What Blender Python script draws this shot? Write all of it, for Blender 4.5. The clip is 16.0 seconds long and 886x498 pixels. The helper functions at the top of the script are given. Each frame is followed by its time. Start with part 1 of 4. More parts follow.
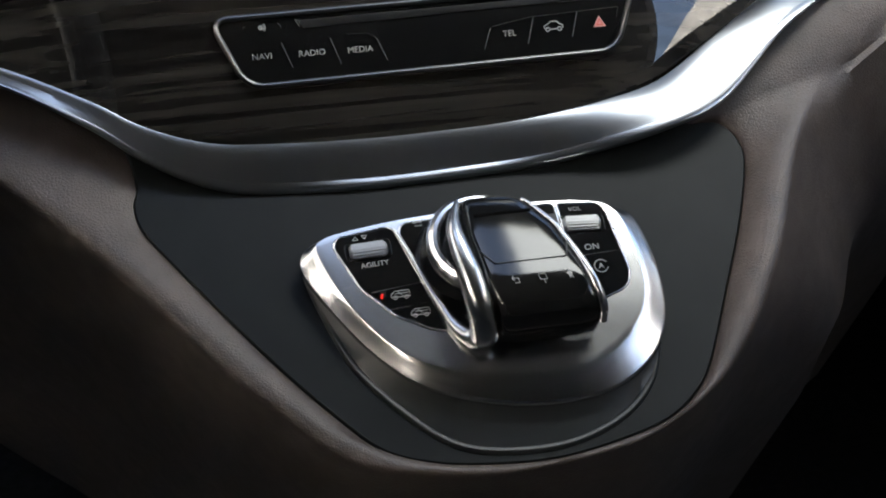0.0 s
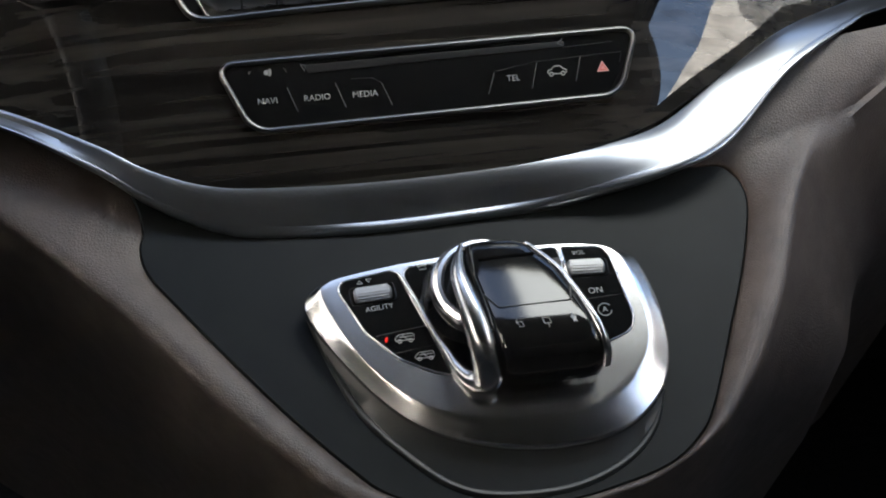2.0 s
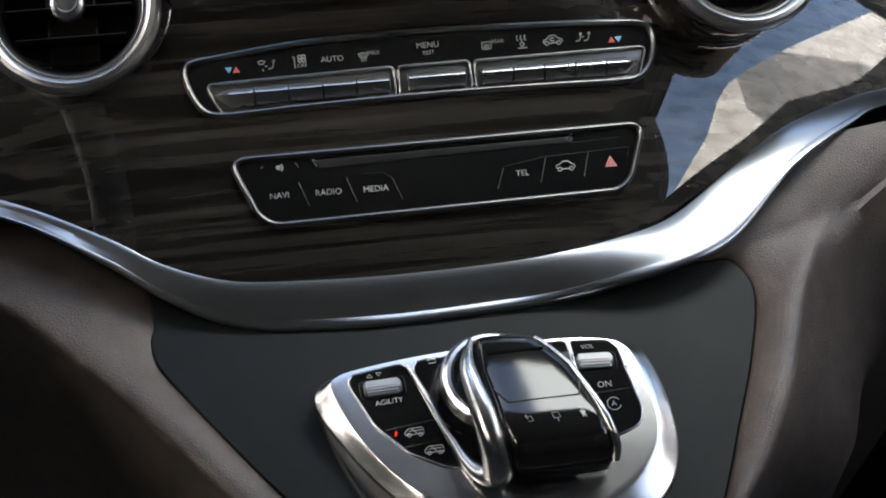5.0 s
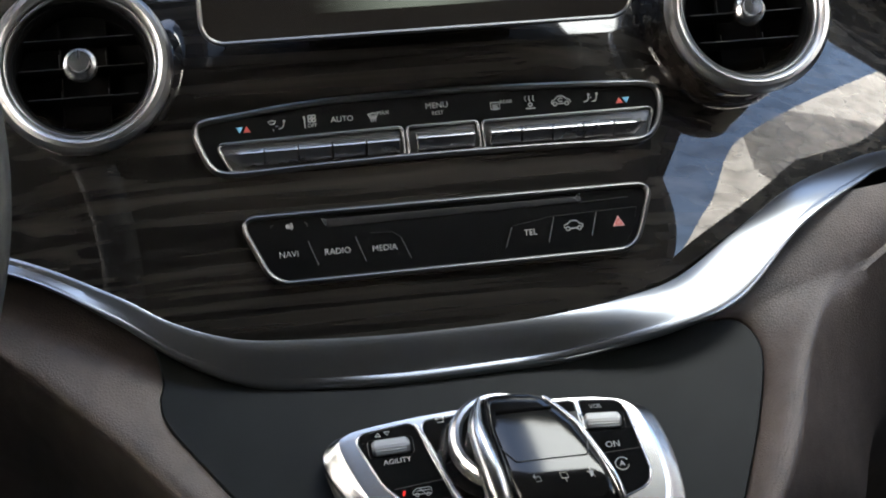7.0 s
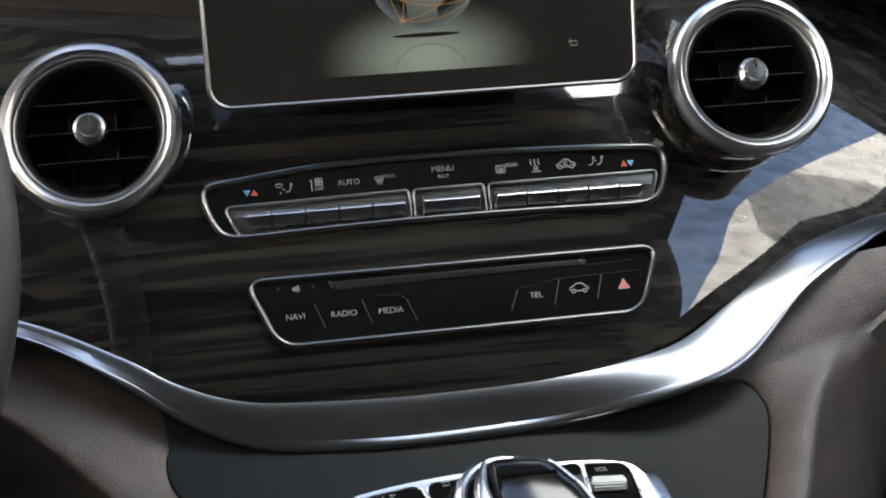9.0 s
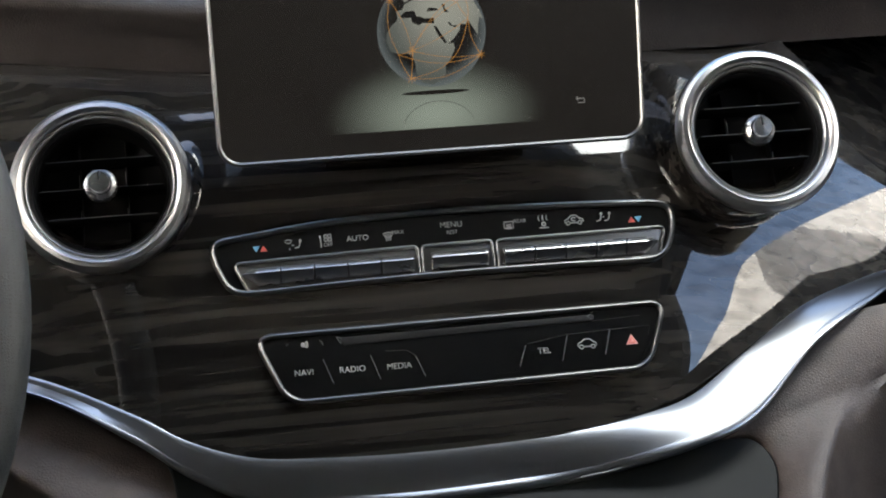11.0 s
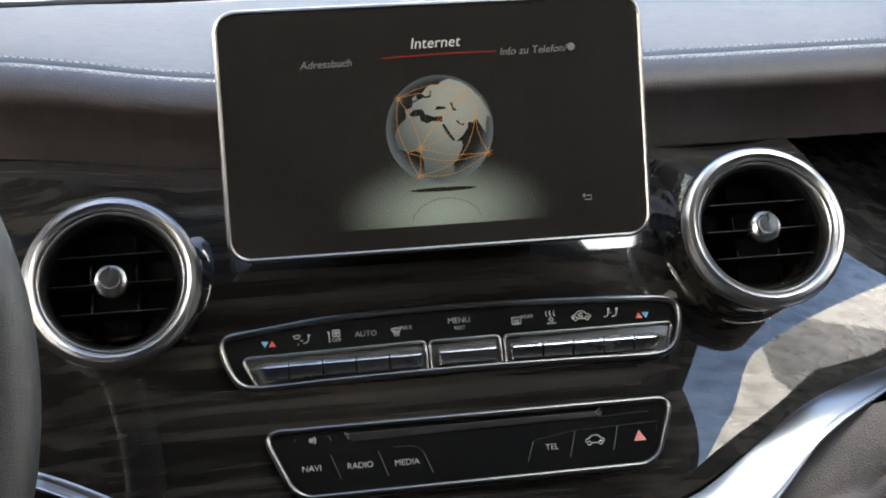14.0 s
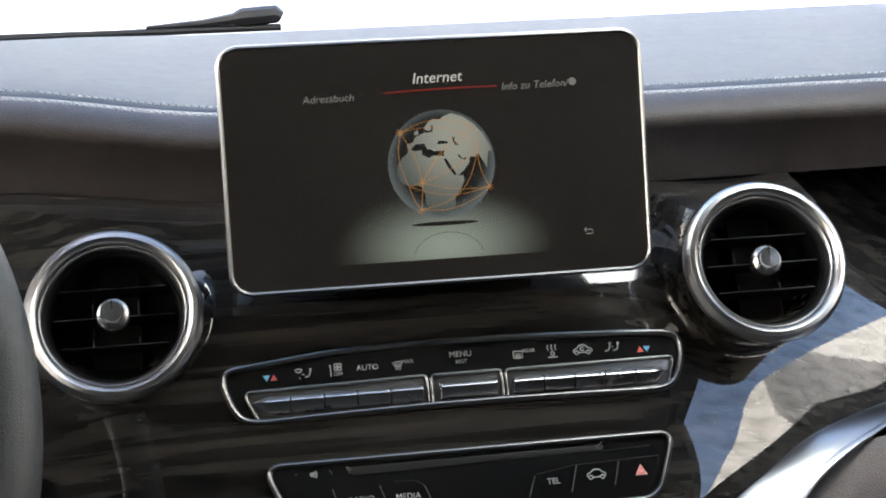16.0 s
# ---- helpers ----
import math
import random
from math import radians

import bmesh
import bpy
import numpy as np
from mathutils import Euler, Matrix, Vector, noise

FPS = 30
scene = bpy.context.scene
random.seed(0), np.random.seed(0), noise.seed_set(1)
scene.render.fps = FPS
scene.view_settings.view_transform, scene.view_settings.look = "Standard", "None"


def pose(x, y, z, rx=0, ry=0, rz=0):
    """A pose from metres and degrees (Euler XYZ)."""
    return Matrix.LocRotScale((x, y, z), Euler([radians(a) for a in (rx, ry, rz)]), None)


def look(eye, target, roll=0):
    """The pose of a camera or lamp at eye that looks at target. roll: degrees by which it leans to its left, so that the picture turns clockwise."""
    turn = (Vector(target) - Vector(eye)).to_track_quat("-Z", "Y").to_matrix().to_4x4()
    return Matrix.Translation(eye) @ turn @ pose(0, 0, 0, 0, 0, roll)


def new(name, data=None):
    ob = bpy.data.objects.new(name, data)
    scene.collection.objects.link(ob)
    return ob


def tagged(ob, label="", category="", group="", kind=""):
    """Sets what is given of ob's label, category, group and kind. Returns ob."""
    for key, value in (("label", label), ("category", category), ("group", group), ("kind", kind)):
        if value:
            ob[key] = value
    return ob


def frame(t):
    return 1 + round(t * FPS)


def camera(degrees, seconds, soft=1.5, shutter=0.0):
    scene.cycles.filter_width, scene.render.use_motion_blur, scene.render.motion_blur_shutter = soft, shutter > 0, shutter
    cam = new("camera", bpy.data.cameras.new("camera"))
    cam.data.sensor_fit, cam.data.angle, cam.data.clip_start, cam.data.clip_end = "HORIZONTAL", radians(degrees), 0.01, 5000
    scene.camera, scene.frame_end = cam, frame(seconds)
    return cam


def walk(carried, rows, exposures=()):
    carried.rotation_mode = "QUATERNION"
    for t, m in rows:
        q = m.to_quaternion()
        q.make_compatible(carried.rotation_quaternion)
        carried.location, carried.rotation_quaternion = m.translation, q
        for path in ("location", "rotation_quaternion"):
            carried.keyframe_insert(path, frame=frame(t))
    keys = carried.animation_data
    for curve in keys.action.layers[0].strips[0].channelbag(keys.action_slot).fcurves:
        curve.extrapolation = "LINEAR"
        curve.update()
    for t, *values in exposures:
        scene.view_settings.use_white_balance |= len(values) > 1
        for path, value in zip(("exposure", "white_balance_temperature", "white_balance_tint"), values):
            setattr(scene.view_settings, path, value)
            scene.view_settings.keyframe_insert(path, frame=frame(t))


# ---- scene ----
# the camera tilts up on a head between the front seats of a van and rises a little with it
EYE = 1.0
cam = camera(33.56, 16.0, soft=1.9)
ROWS = [
    (0.0, 0.0011, 0.0050, -0.0158, -9.501, -29.714, 1.775),
    (0.5, 0.0011, 0.0048, -0.0153, -9.471, -29.460, 1.815),
    (1.0, 0.0010, 0.0046, -0.0146, -9.432, -29.132, 1.808),
    (1.5, 0.0010, 0.0043, -0.0139, -9.407, -28.748, 1.797),
    (2.0, 0.0009, 0.0040, -0.0127, -9.376, -28.207, 1.800),
    (2.5, 0.0008, 0.0037, -0.0116, -9.356, -27.674, 1.814),
    (3.0, 0.0007, 0.0033, -0.0104, -9.330, -27.086, 1.765),
    (3.5, 0.0006, 0.0029, -0.0093, -9.304, -26.526, 1.757),
    (4.0, 0.0006, 0.0026, -0.0082, -9.241, -26.017, 1.796),
    (6.5, 0.0002, 0.0009, -0.0029, -8.874, -23.420, 1.813),
    (7.0, 0.0001, 0.0006, -0.0019, -8.823, -22.936, 1.809),
    (7.5, 0.0001, 0.0003, -0.0010, -8.794, -22.471, 1.832),
    (8.0, 0.0000, 0.0000, 0.0000, -8.750, -22.000, 1.840),
    (8.5, -0.0001, -0.0004, 0.0011, -8.707, -21.445, 1.842),
    (9.0, -0.0002, -0.0008, 0.0025, -8.664, -20.784, 1.840),
    (11.5, -0.0005, -0.0024, 0.0075, -8.337, -18.329, 1.886),
    (12.0, -0.0006, -0.0028, 0.0088, -8.322, -17.700, 1.859),
    (12.5, -0.0007, -0.0032, 0.0100, -8.306, -17.109, 1.868),
    (13.0, -0.0008, -0.0035, 0.0112, -8.266, -16.545, 1.853),
    (13.5, -0.0008, -0.0038, 0.0122, -8.235, -16.071, 1.848),
    (14.0, -0.0009, -0.0041, 0.0131, -8.212, -15.594, 1.856),
    (14.5, -0.0010, -0.0044, 0.0139, -8.215, -15.240, 1.846),
    (15.0, -0.0010, -0.0046, 0.0145, -8.209, -14.925, 1.841),
    (15.5, -0.0010, -0.0047, 0.0151, -8.197, -14.664, 1.806),
    (16.0, -0.0011, -0.0049, 0.0155, -8.198, -14.441, 1.801),
]
walk(cam, [(t, pose(x, y, EYE + z, 90 + pitch, 0, yaw) @ pose(0, 0, 0, 0, 0, -roll)) for t, x, y, z, yaw, pitch, roll in ROWS], [(0.0, 3.05, 6500, 8), (7.0, 3.23, 6500, 8), (16.0, 3.33, 6500, 8)])

# ---- light ----
world = bpy.data.worlds.new("sky")
scene.world = world
world.use_nodes = True
wn = world.node_tree.nodes
sky = wn.new("ShaderNodeTexSky")
sky.sky_type, sky.sun_disc = "NISHITA", False
sky.sun_elevation, sky.sun_rotation, sky.dust_density = radians(38), radians(230), 4.0
wn["Background"].inputs["Strength"].default_value = 0.15
world.node_tree.links.new(sky.outputs[0], wn["Background"].inputs["Color"])
sun = new("sun", bpy.data.lights.new("sun", "SUN"))
sun.data.energy, sun.data.angle, sun.data.color = 5.0, radians(0.5), (1.0, 0.95, 0.88)
sun.matrix_world = look((-0.6, -0.5, 0.62), (0, 0, 0))

# added fill lamp in the overhead gap, brightens pad, trim and console from above
glass = bpy.data.lights.new("overhead_fill", "AREA")
glass.shape, glass.size, glass.size_y, glass.energy, glass.color = "RECTANGLE", 0.60, 0.25, 0.78, (0.98, 0.98, 0.90)
new("overhead_fill", glass).matrix_world = pose(0.58, 0.6725, 1.60, 0, 0, 0)

# ---- materials ----
def material(name, colour, rough=0.5, metal=0.0, coat=0.0, coat_rough=0.03):
    m = bpy.data.materials.new(name)
    m.use_nodes = True
    b = m.node_tree.nodes["Principled BSDF"]
    b.inputs["Base Color"].default_value = (*colour, 1)
    b.inputs["Roughness"].default_value = rough
    b.inputs["Metallic"].default_value = metal
    b.inputs["Coat Weight"].default_value = coat
    b.inputs["Coat Roughness"].default_value = coat_rough
    return m


def node(m, kind, **values):
    n = m.node_tree.nodes.new(kind)
    for key, v in values.items():
        n.inputs[key.replace("_", " ")].default_value = v
    return n


def link(m, a, b):
    m.node_tree.links.new(a, b)


def place_of(m, scale):
    tc = m.node_tree.nodes.new("ShaderNodeTexCoord")
    mp = node(m, "ShaderNodeMapping", Scale=scale)
    link(m, tc.outputs["Object"], mp.inputs["Vector"])
    return mp.outputs[0]


def vary_colour(m, dark, light, scale, detail=6.0, low=0.35, high=0.65):
    no = node(m, "ShaderNodeTexNoise", Scale=1.0, Detail=detail)
    link(m, place_of(m, scale), no.inputs["Vector"])
    ra = m.node_tree.nodes.new("ShaderNodeValToRGB")
    ra.color_ramp.elements[0].position, ra.color_ramp.elements[1].position = low, high
    ra.color_ramp.elements[0].color, ra.color_ramp.elements[1].color = (*dark, 1), (*light, 1)
    link(m, no.outputs["Fac"], ra.inputs["Fac"])
    link(m, ra.outputs["Color"], m.node_tree.nodes["Principled BSDF"].inputs["Base Color"])
    return no


def vary_rough(m, low, high, scale):
    no = node(m, "ShaderNodeTexNoise", Scale=1.0, Detail=5.0)
    link(m, place_of(m, scale), no.inputs["Vector"])
    mr = node(m, "ShaderNodeMapRange", To_Min=low, To_Max=high)
    link(m, no.outputs["Fac"], mr.inputs["Value"])
    link(m, mr.outputs[0], m.node_tree.nodes["Principled BSDF"].inputs["Roughness"])


def bump_by(m, socket, strength, distance):
    bu = node(m, "ShaderNodeBump", Strength=strength, Distance=distance)
    link(m, socket, bu.inputs["Height"])
    link(m, bu.outputs[0], m.node_tree.nodes["Principled BSDF"].inputs["Normal"])


def leather(name, dark, light, rough=0.48, cells=620, relief=0.4):
    m = material(name, light, rough)
    vary_colour(m, dark, light, (60, 60, 60))
    vo = node(m, "ShaderNodeTexVoronoi", Scale=1.0, Randomness=1.0)
    vo.feature = "DISTANCE_TO_EDGE"
    wob = node(m, "ShaderNodeTexNoise", Scale=900.0, Detail=2.0)
    tc = place_of(m, (1, 1, 1))
    link(m, tc, wob.inputs["Vector"])
    mx = node(m, "ShaderNodeVectorMath")
    mx.operation = "MULTIPLY_ADD"
    link(m, wob.outputs["Color"], mx.inputs[0])
    mx.inputs[1].default_value = (0.7, 0.7, 0.7)
    link(m, place_of(m, (cells, cells, cells)), mx.inputs[2])
    link(m, mx.outputs[0], vo.inputs["Vector"])
    cl = node(m, "ShaderNodeMapRange", From_Max=0.3)
    link(m, vo.outputs["Distance"], cl.inputs["Value"])
    bump_by(m, cl.outputs[0], relief, 0.0003)
    vary_rough(m, rough - 0.06, rough + 0.1, (150, 150, 150))
    return m


def satin(name, level, rough, tint=(1, 1, 1)):
    m = material(name, [level * c for c in tint], rough, 1.0)
    vary_rough(m, rough - 0.025, rough + 0.03, (25, 60, 60))
    return m


WOOD = material("dark_veneer", (0.03, 0.022, 0.017), 0.42, coat=1.0, coat_rough=0.015)
WOOD.node_tree.nodes["Principled BSDF"].inputs["Specular IOR Level"].default_value = 0.05
WOOD.node_tree.nodes["Principled BSDF"].inputs["Coat IOR"].default_value = 1.62
grain = vary_colour(WOOD, (0.0034, 0.0030, 0.0027), (0.0345, 0.0308, 0.0268), (3.6, 190, 140), 8.0, 0.38, 0.68)
grain.inputs["Distortion"].default_value = 0.5
pores = node(WOOD, "ShaderNodeTexNoise", Scale=1.0, Detail=4.0, Distortion=0.1)
link(WOOD, place_of(WOOD, (3, 230, 170)), pores.inputs["Vector"])
gloss = node(WOOD, "ShaderNodeMapRange", From_Min=0.36, From_Max=0.56, To_Min=0.68, To_Max=1.0)
link(WOOD, pores.outputs["Fac"], gloss.inputs["Value"])
link(WOOD, gloss.outputs[0], WOOD.node_tree.nodes["Principled BSDF"].inputs["Coat Weight"])
CHROME = satin("satin_chrome", 0.54, 0.21)
RAIL = satin("satin_rail", 0.42, 0.25)
FRAME = satin("satin_frame", 0.19, 0.33)
PANEL_FRAME = satin("satin_panel_frame", 0.17, 0.30)
TRAY = satin("dark_satin_tray", 0.26, 0.34)
LINE = material("grey_line", (0.15, 0.15, 0.15), 0.4)
ROLLER = satin("knurled_silver", 0.36, 0.40)
RINGS = satin("satin_vent_ring", 0.42, 0.30)
BRIGHT = satin("polished_chrome", 0.72, 0.14)
TRIM = material("satin_metal_trim", (0.322, 0.335, 0.355), 0.28, 1.0)
vary_rough(TRIM, 0.27, 0.295, (6, 14, 14))
GREY = material("dark_grey_soft_plastic", (0.028, 0.031, 0.031), 0.5)
GREY.node_tree.nodes["Principled BSDF"].inputs["Specular IOR Level"].default_value = 0.2
vary_colour(GREY, (0.0050, 0.0063, 0.0062), (0.0069, 0.0085, 0.0083), (40, 40, 40))
gn = node(GREY, "ShaderNodeTexNoise", Scale=1800.0, Detail=2.0)
link(GREY, place_of(GREY, (1, 1, 1)), gn.inputs["Vector"])
bump_by(GREY, gn.outputs["Fac"], 0.12, 0.0004)
PEDESTAL = material("smooth_grey_plastic", (0.022, 0.024, 0.024), 0.34)
vary_rough(PEDESTAL, 0.32, 0.37, (160, 160, 160))
PADGLASS = material("touchpad_glass", (0.006, 0.006, 0.006), 0.10)
PADGLASS.node_tree.nodes["Principled BSDF"].inputs["Specular IOR Level"].default_value = 0.45
GLOSS = material("gloss_black", (0.0062, 0.0064, 0.0066), 0.06)
vary_rough(GLOSS, 0.04, 0.09, (80, 80, 80))
MATT = material("matt_black_plastic", (0.008, 0.008, 0.009), 0.45)
vary_rough(MATT, 0.38, 0.55, (200, 200, 200))
BROWN = leather("brown_leather", (0.066, 0.051, 0.044), (0.095, 0.074, 0.063), 0.42)
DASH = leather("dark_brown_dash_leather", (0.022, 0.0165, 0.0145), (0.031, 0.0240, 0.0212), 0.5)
# the sky's pale blue cast on the top pad is mixed into this colour
SKYLIT_DASH = leather("sky_tinted_dash_leather", (0.045, 0.054, 0.070), (0.054, 0.064, 0.082), 0.62, 620, 0.12)
SKYLIT_DASH.node_tree.nodes["Principled BSDF"].inputs["Specular IOR Level"].default_value = 0.2
WHEEL = leather("grey_wheel_leather", (0.017, 0.020, 0.0215), (0.023, 0.026, 0.028), 0.5, 1100, 0.3)
dots = node(WHEEL, "ShaderNodeTexVoronoi", Scale=1.0, Randomness=0.15)
link(WHEEL, place_of(WHEEL, (640, 640, 640)), dots.inputs["Vector"])
pit = node(WHEEL, "ShaderNodeMapRange", From_Min=0.20, From_Max=0.34, To_Min=0.25, To_Max=1.0)
link(WHEEL, dots.outputs["Distance"], pit.inputs["Value"])
mixed = WHEEL.node_tree.nodes.new("ShaderNodeVectorMath")
mixed.operation = "MULTIPLY"
base_in = WHEEL.node_tree.nodes["Principled BSDF"].inputs["Base Color"]
link(WHEEL, base_in.links[0].from_socket, mixed.inputs[0])
link(WHEEL, pit.outputs[0], mixed.inputs[1])
link(WHEEL, mixed.outputs[0], base_in)
PRINT = material("white_print", (0.35, 0.35, 0.34), 0.5)
RED = material("red_print", (0.55, 0.09, 0.07), 0.5)
BLUE = material("blue_print", (0.14, 0.36, 0.55), 0.5)
PINK = material("pale_red_print", (0.72, 0.36, 0.33), 0.5)
THREAD = material("grey_thread", (0.5, 0.49, 0.47), 0.7)
DARK = material("dark_carpet", (0.010, 0.010, 0.011), 0.95)
vary_colour(DARK, (0.050, 0.049, 0.050), (0.075, 0.073, 0.074), (90, 90, 90))
CLOTH = material("dark_headliner", (0.035, 0.033, 0.031), 0.95)
vary_colour(CLOTH, (0.018, 0.018, 0.0175), (0.026, 0.026, 0.025), (50, 50, 50))


def glow(name, colour, strength):
    m = material(name, (0.008, 0.008, 0.008), 0.15)
    b = m.node_tree.nodes["Principled BSDF"]
    b.inputs["Emission Color"].default_value = (*colour, 1)
    b.inputs["Emission Strength"].default_value = strength / 12
    return m


# ---- building helpers ----
X0 = 0.099  # the middle of the dashboard
FASCIA = Matrix(((1, 0, 0, 0), (0, 0.52694, -0.84990, 0.66), (0, 0.84990, 0.52694, EYE - 0.214), (0, 0, 0, 1)))
CONSOLE = Matrix(((1, 0, 0, 0), (0, 0.84571, -0.53364, 0.60), (0, 0.53364, 0.84571, EYE - 0.318), (0, 0, 0, 1)))


def thing(name, m, label, category, kind="", group=""):
    ob = new(name)
    ob.empty_display_size = 0.02
    ob.matrix_basis = m
    return tagged(ob, label, category, group, kind)


def mesh_of(name, bm, mat, sharp=35):
    bmesh.ops.recalc_face_normals(bm, faces=bm.faces)
    me = bpy.data.meshes.new(name)
    bm.to_mesh(me)
    bm.free()
    me.materials.append(mat)
    me.shade_smooth()
    me.set_sharp_from_angle(angle=radians(sharp))
    return me


def part(name, bm, mat, parent, label="", sharp=35, kind=""):
    ob = new(name, mesh_of(name, bm, mat, sharp))
    ob.parent = parent
    return tagged(ob, label, kind=kind)


def setting(name, bm, mat, label, category, sharp=35):
    return tagged(new(name, mesh_of(name, bm, mat, sharp)), label, category, kind="structure")


def spline(pts, n, closed=False):
    p = np.array(pts, float)
    m = len(p)
    out = []
    spans = m if closed else m - 1
    for k in range(n):
        u = k / n * spans if closed else k / (n - 1) * spans
        i = min(int(u), spans - 1)
        f = u - i
        g = [p[(i + d) % m] if closed else p[min(max(i + d, 0), m - 1)] for d in (-1, 0, 1, 2)]
        out.append(0.5 * (2 * g[1] + (g[2] - g[0]) * f + (2 * g[0] - 5 * g[1] + 4 * g[2] - g[3]) * f * f + (3 * g[1] - g[0] - 3 * g[2] + g[3]) * f ** 3))
    return np.array(out)


def resample(p, n, closed=True):
    q = np.vstack([p, p[:1]]) if closed else p
    d = np.r_[0, np.cumsum(np.linalg.norm(np.diff(q, axis=0), axis=1))]
    at = np.linspace(0, d[-1], n + 1)[:-1] if closed else np.linspace(0, d[-1], n)
    return np.stack([np.interp(at, d, q[:, k]) for k in range(q.shape[1])], 1)


def ccw(p):
    x, y = p[:, 0], p[:, 1]
    return p if np.sum(x * np.roll(y, -1) - y * np.roll(x, -1)) > 0 else p[::-1]


def outline(pts, n=96):
    return ccw(resample(spline(pts, n * 4, True), n))


def rounded(corners, r, n=7):
    """A polygon with rounded corners; r one radius or one for each corner."""
    c = ccw(np.array(corners, float))
    rs = list(r) if isinstance(r, (list, tuple)) else [r] * len(c)
    if tuple(c[0]) != tuple(corners[0]):
        rs = rs[::-1]
    out = []
    for i in range(len(c)):
        a, b, d = c[i - 1], c[i], c[(i + 1) % len(c)]
        u, v = (a - b) / np.linalg.norm(a - b), (d - b) / np.linalg.norm(d - b)
        ang = math.acos(max(-1, min(1, float(u @ v))))
        t = rs[i] / math.tan(ang / 2)
        p0, p2 = b + u * t, b + v * t
        for k in range(n):
            f = k / (n - 1)
            out.append((1 - f) ** 2 * p0 + 2 * f * (1 - f) * (b * 0.75 + (p0 + p2) * 0.125) + f * f * p2)
    return np.array(out)


def grown(p, d):
    """The outline p, which runs anticlockwise, moved outwards by d."""
    t = np.roll(p, -1, 0) - np.roll(p, 1, 0)
    t /= np.linalg.norm(t, axis=1)[:, None] + 1e-12
    return p + d * np.stack([t[:, 1], -t[:, 0]], 1)


def lift(p, h):
    return [(float(x), float(y), h) for x, y in p]


def loft(bm, rings, closed=True, cap0=False, cap1=False):
    vs = [[bm.verts.new(tuple(float(c) for c in p)) for p in ring] for ring in rings]
    n = len(vs[0])
    for a, b in zip(vs, vs[1:]):
        for i in range(n if closed else n - 1):
            j = (i + 1) % n
            bm.faces.new((a[i], a[j], b[j], b[i]))
    if cap0:
        bm.faces.new(vs[0][::-1])
    if cap1:
        bm.faces.new(vs[-1])
    return vs


def pad(p, h0, h1, bevel, bm=None):
    """A plate with the outline p from height h0 to h1, with a rounded upper edge."""
    bm = bm or bmesh.new()
    rings = [lift(p, h0), lift(p, h1 - bevel)]
    for k in (1, 2, 3):
        a = k / 3 * math.pi / 2
        rings.append(lift(grown(p, -bevel * (1 - math.cos(a))), h1 - bevel + bevel * math.sin(a)))
    loft(bm, rings, True, True, True)
    return bm


def bezel(p, width, h0, h1, bm=None):
    """A rounded frame that runs round the outline p and lies inside it."""
    bm = bm or bmesh.new()
    rings = [lift(p, h0)]
    for k in range(9):
        a = math.pi * k / 8
        rings.append(lift(grown(p, -width * (1 - math.cos(a)) / 2), h1 - (h1 - h0) * 0.6 * (1 - math.sin(a))))
    rings.append(lift(grown(p, -width), h0))
    loft(bm, rings)
    return bm


def tube(pts, radii, sides=12, flat=1.0, bm=None):
    """A tapering round bar along pts; flat: its height against its width."""
    bm = bm or bmesh.new()
    p = [Vector(q) for q in pts]
    rings = []
    for i, c in enumerate(p):
        t = (p[min(i + 1, len(p) - 1)] - p[max(i - 1, 0)]).normalized()
        side = t.cross(Vector((0, 0, 1))).normalized()
        up = side.cross(t)
        rings.append([c + radii[i] * (math.cos(a) * side + flat * math.sin(a) * up) for a in (2 * math.pi * k / sides for k in range(sides))])
    loft(bm, rings, True, True, True)
    return bm


def turned(profile, n=64, bm=None):
    """A body of revolution round z from (radius, height) pairs."""
    bm = bm or bmesh.new()
    loft(bm, [[(r * math.cos(2 * math.pi * k / n), r * math.sin(2 * math.pi * k / n), h) for k in range(n)] for r, h in profile])
    return bm


def block(x0, x1, y0, y1, z0, z1, bm=None):
    bm = bm or bmesh.new()
    loft(bm, [[(x0, y0, z), (x1, y0, z), (x1, y1, z), (x0, y1, z)] for z in (z0, z1)], True, True, True)
    return bm


def ribbon(lines, w, h, bm=None, thick=0.0002):
    """Thin raised strokes along flat lines."""
    bm = bm or bmesh.new()
    for line in lines:
        q = np.array(line, float)
        if len(q) < 2:
            continue
        t = np.gradient(q, axis=0)
        t /= np.linalg.norm(t, axis=1)[:, None] + 1e-12
        nn = np.stack([-t[:, 1], t[:, 0]], 1) * w / 2
        a, b = q + nn, q - nn
        rings = [lift(a, h), lift(a, h + thick), lift(b, h + thick), lift(b, h)]
        loft(bm, [[r[i] for r in rings] for i in range(len(q))], True, True, True)
    return bm


def lettering(text, size, slant=0.0):
    """The flat letters of a word as a bmesh, centred at the origin."""
    cu = bpy.data.curves.new("letters", "FONT")
    cu.body, cu.size, cu.align_x, cu.align_y, cu.shear, cu.resolution_u = text, size, "CENTER", "CENTER", slant, 3
    tmp = bpy.data.objects.new("letters", cu)
    me = bpy.data.meshes.new_from_object(tmp)
    bm = bmesh.new()
    bm.from_mesh(me)
    bpy.data.objects.remove(tmp)
    bpy.data.meshes.remove(me)
    return bm


def word(text, size, x, y, h, mat, parent, name="lettering", slant=0.0, turn=0.0):
    bm = lettering(text, size, slant)
    bmesh.ops.transform(bm, matrix=Matrix.Translation((x, y, h)) @ Matrix.Rotation(turn, 4, "Z"), verts=bm.verts)
    return part(name, bm, mat, parent)


def smooth(a, b, x):
    f = min(max((x - a) / (b - a), 0.0), 1.0)
    return f * f * (3 - 2 * f)


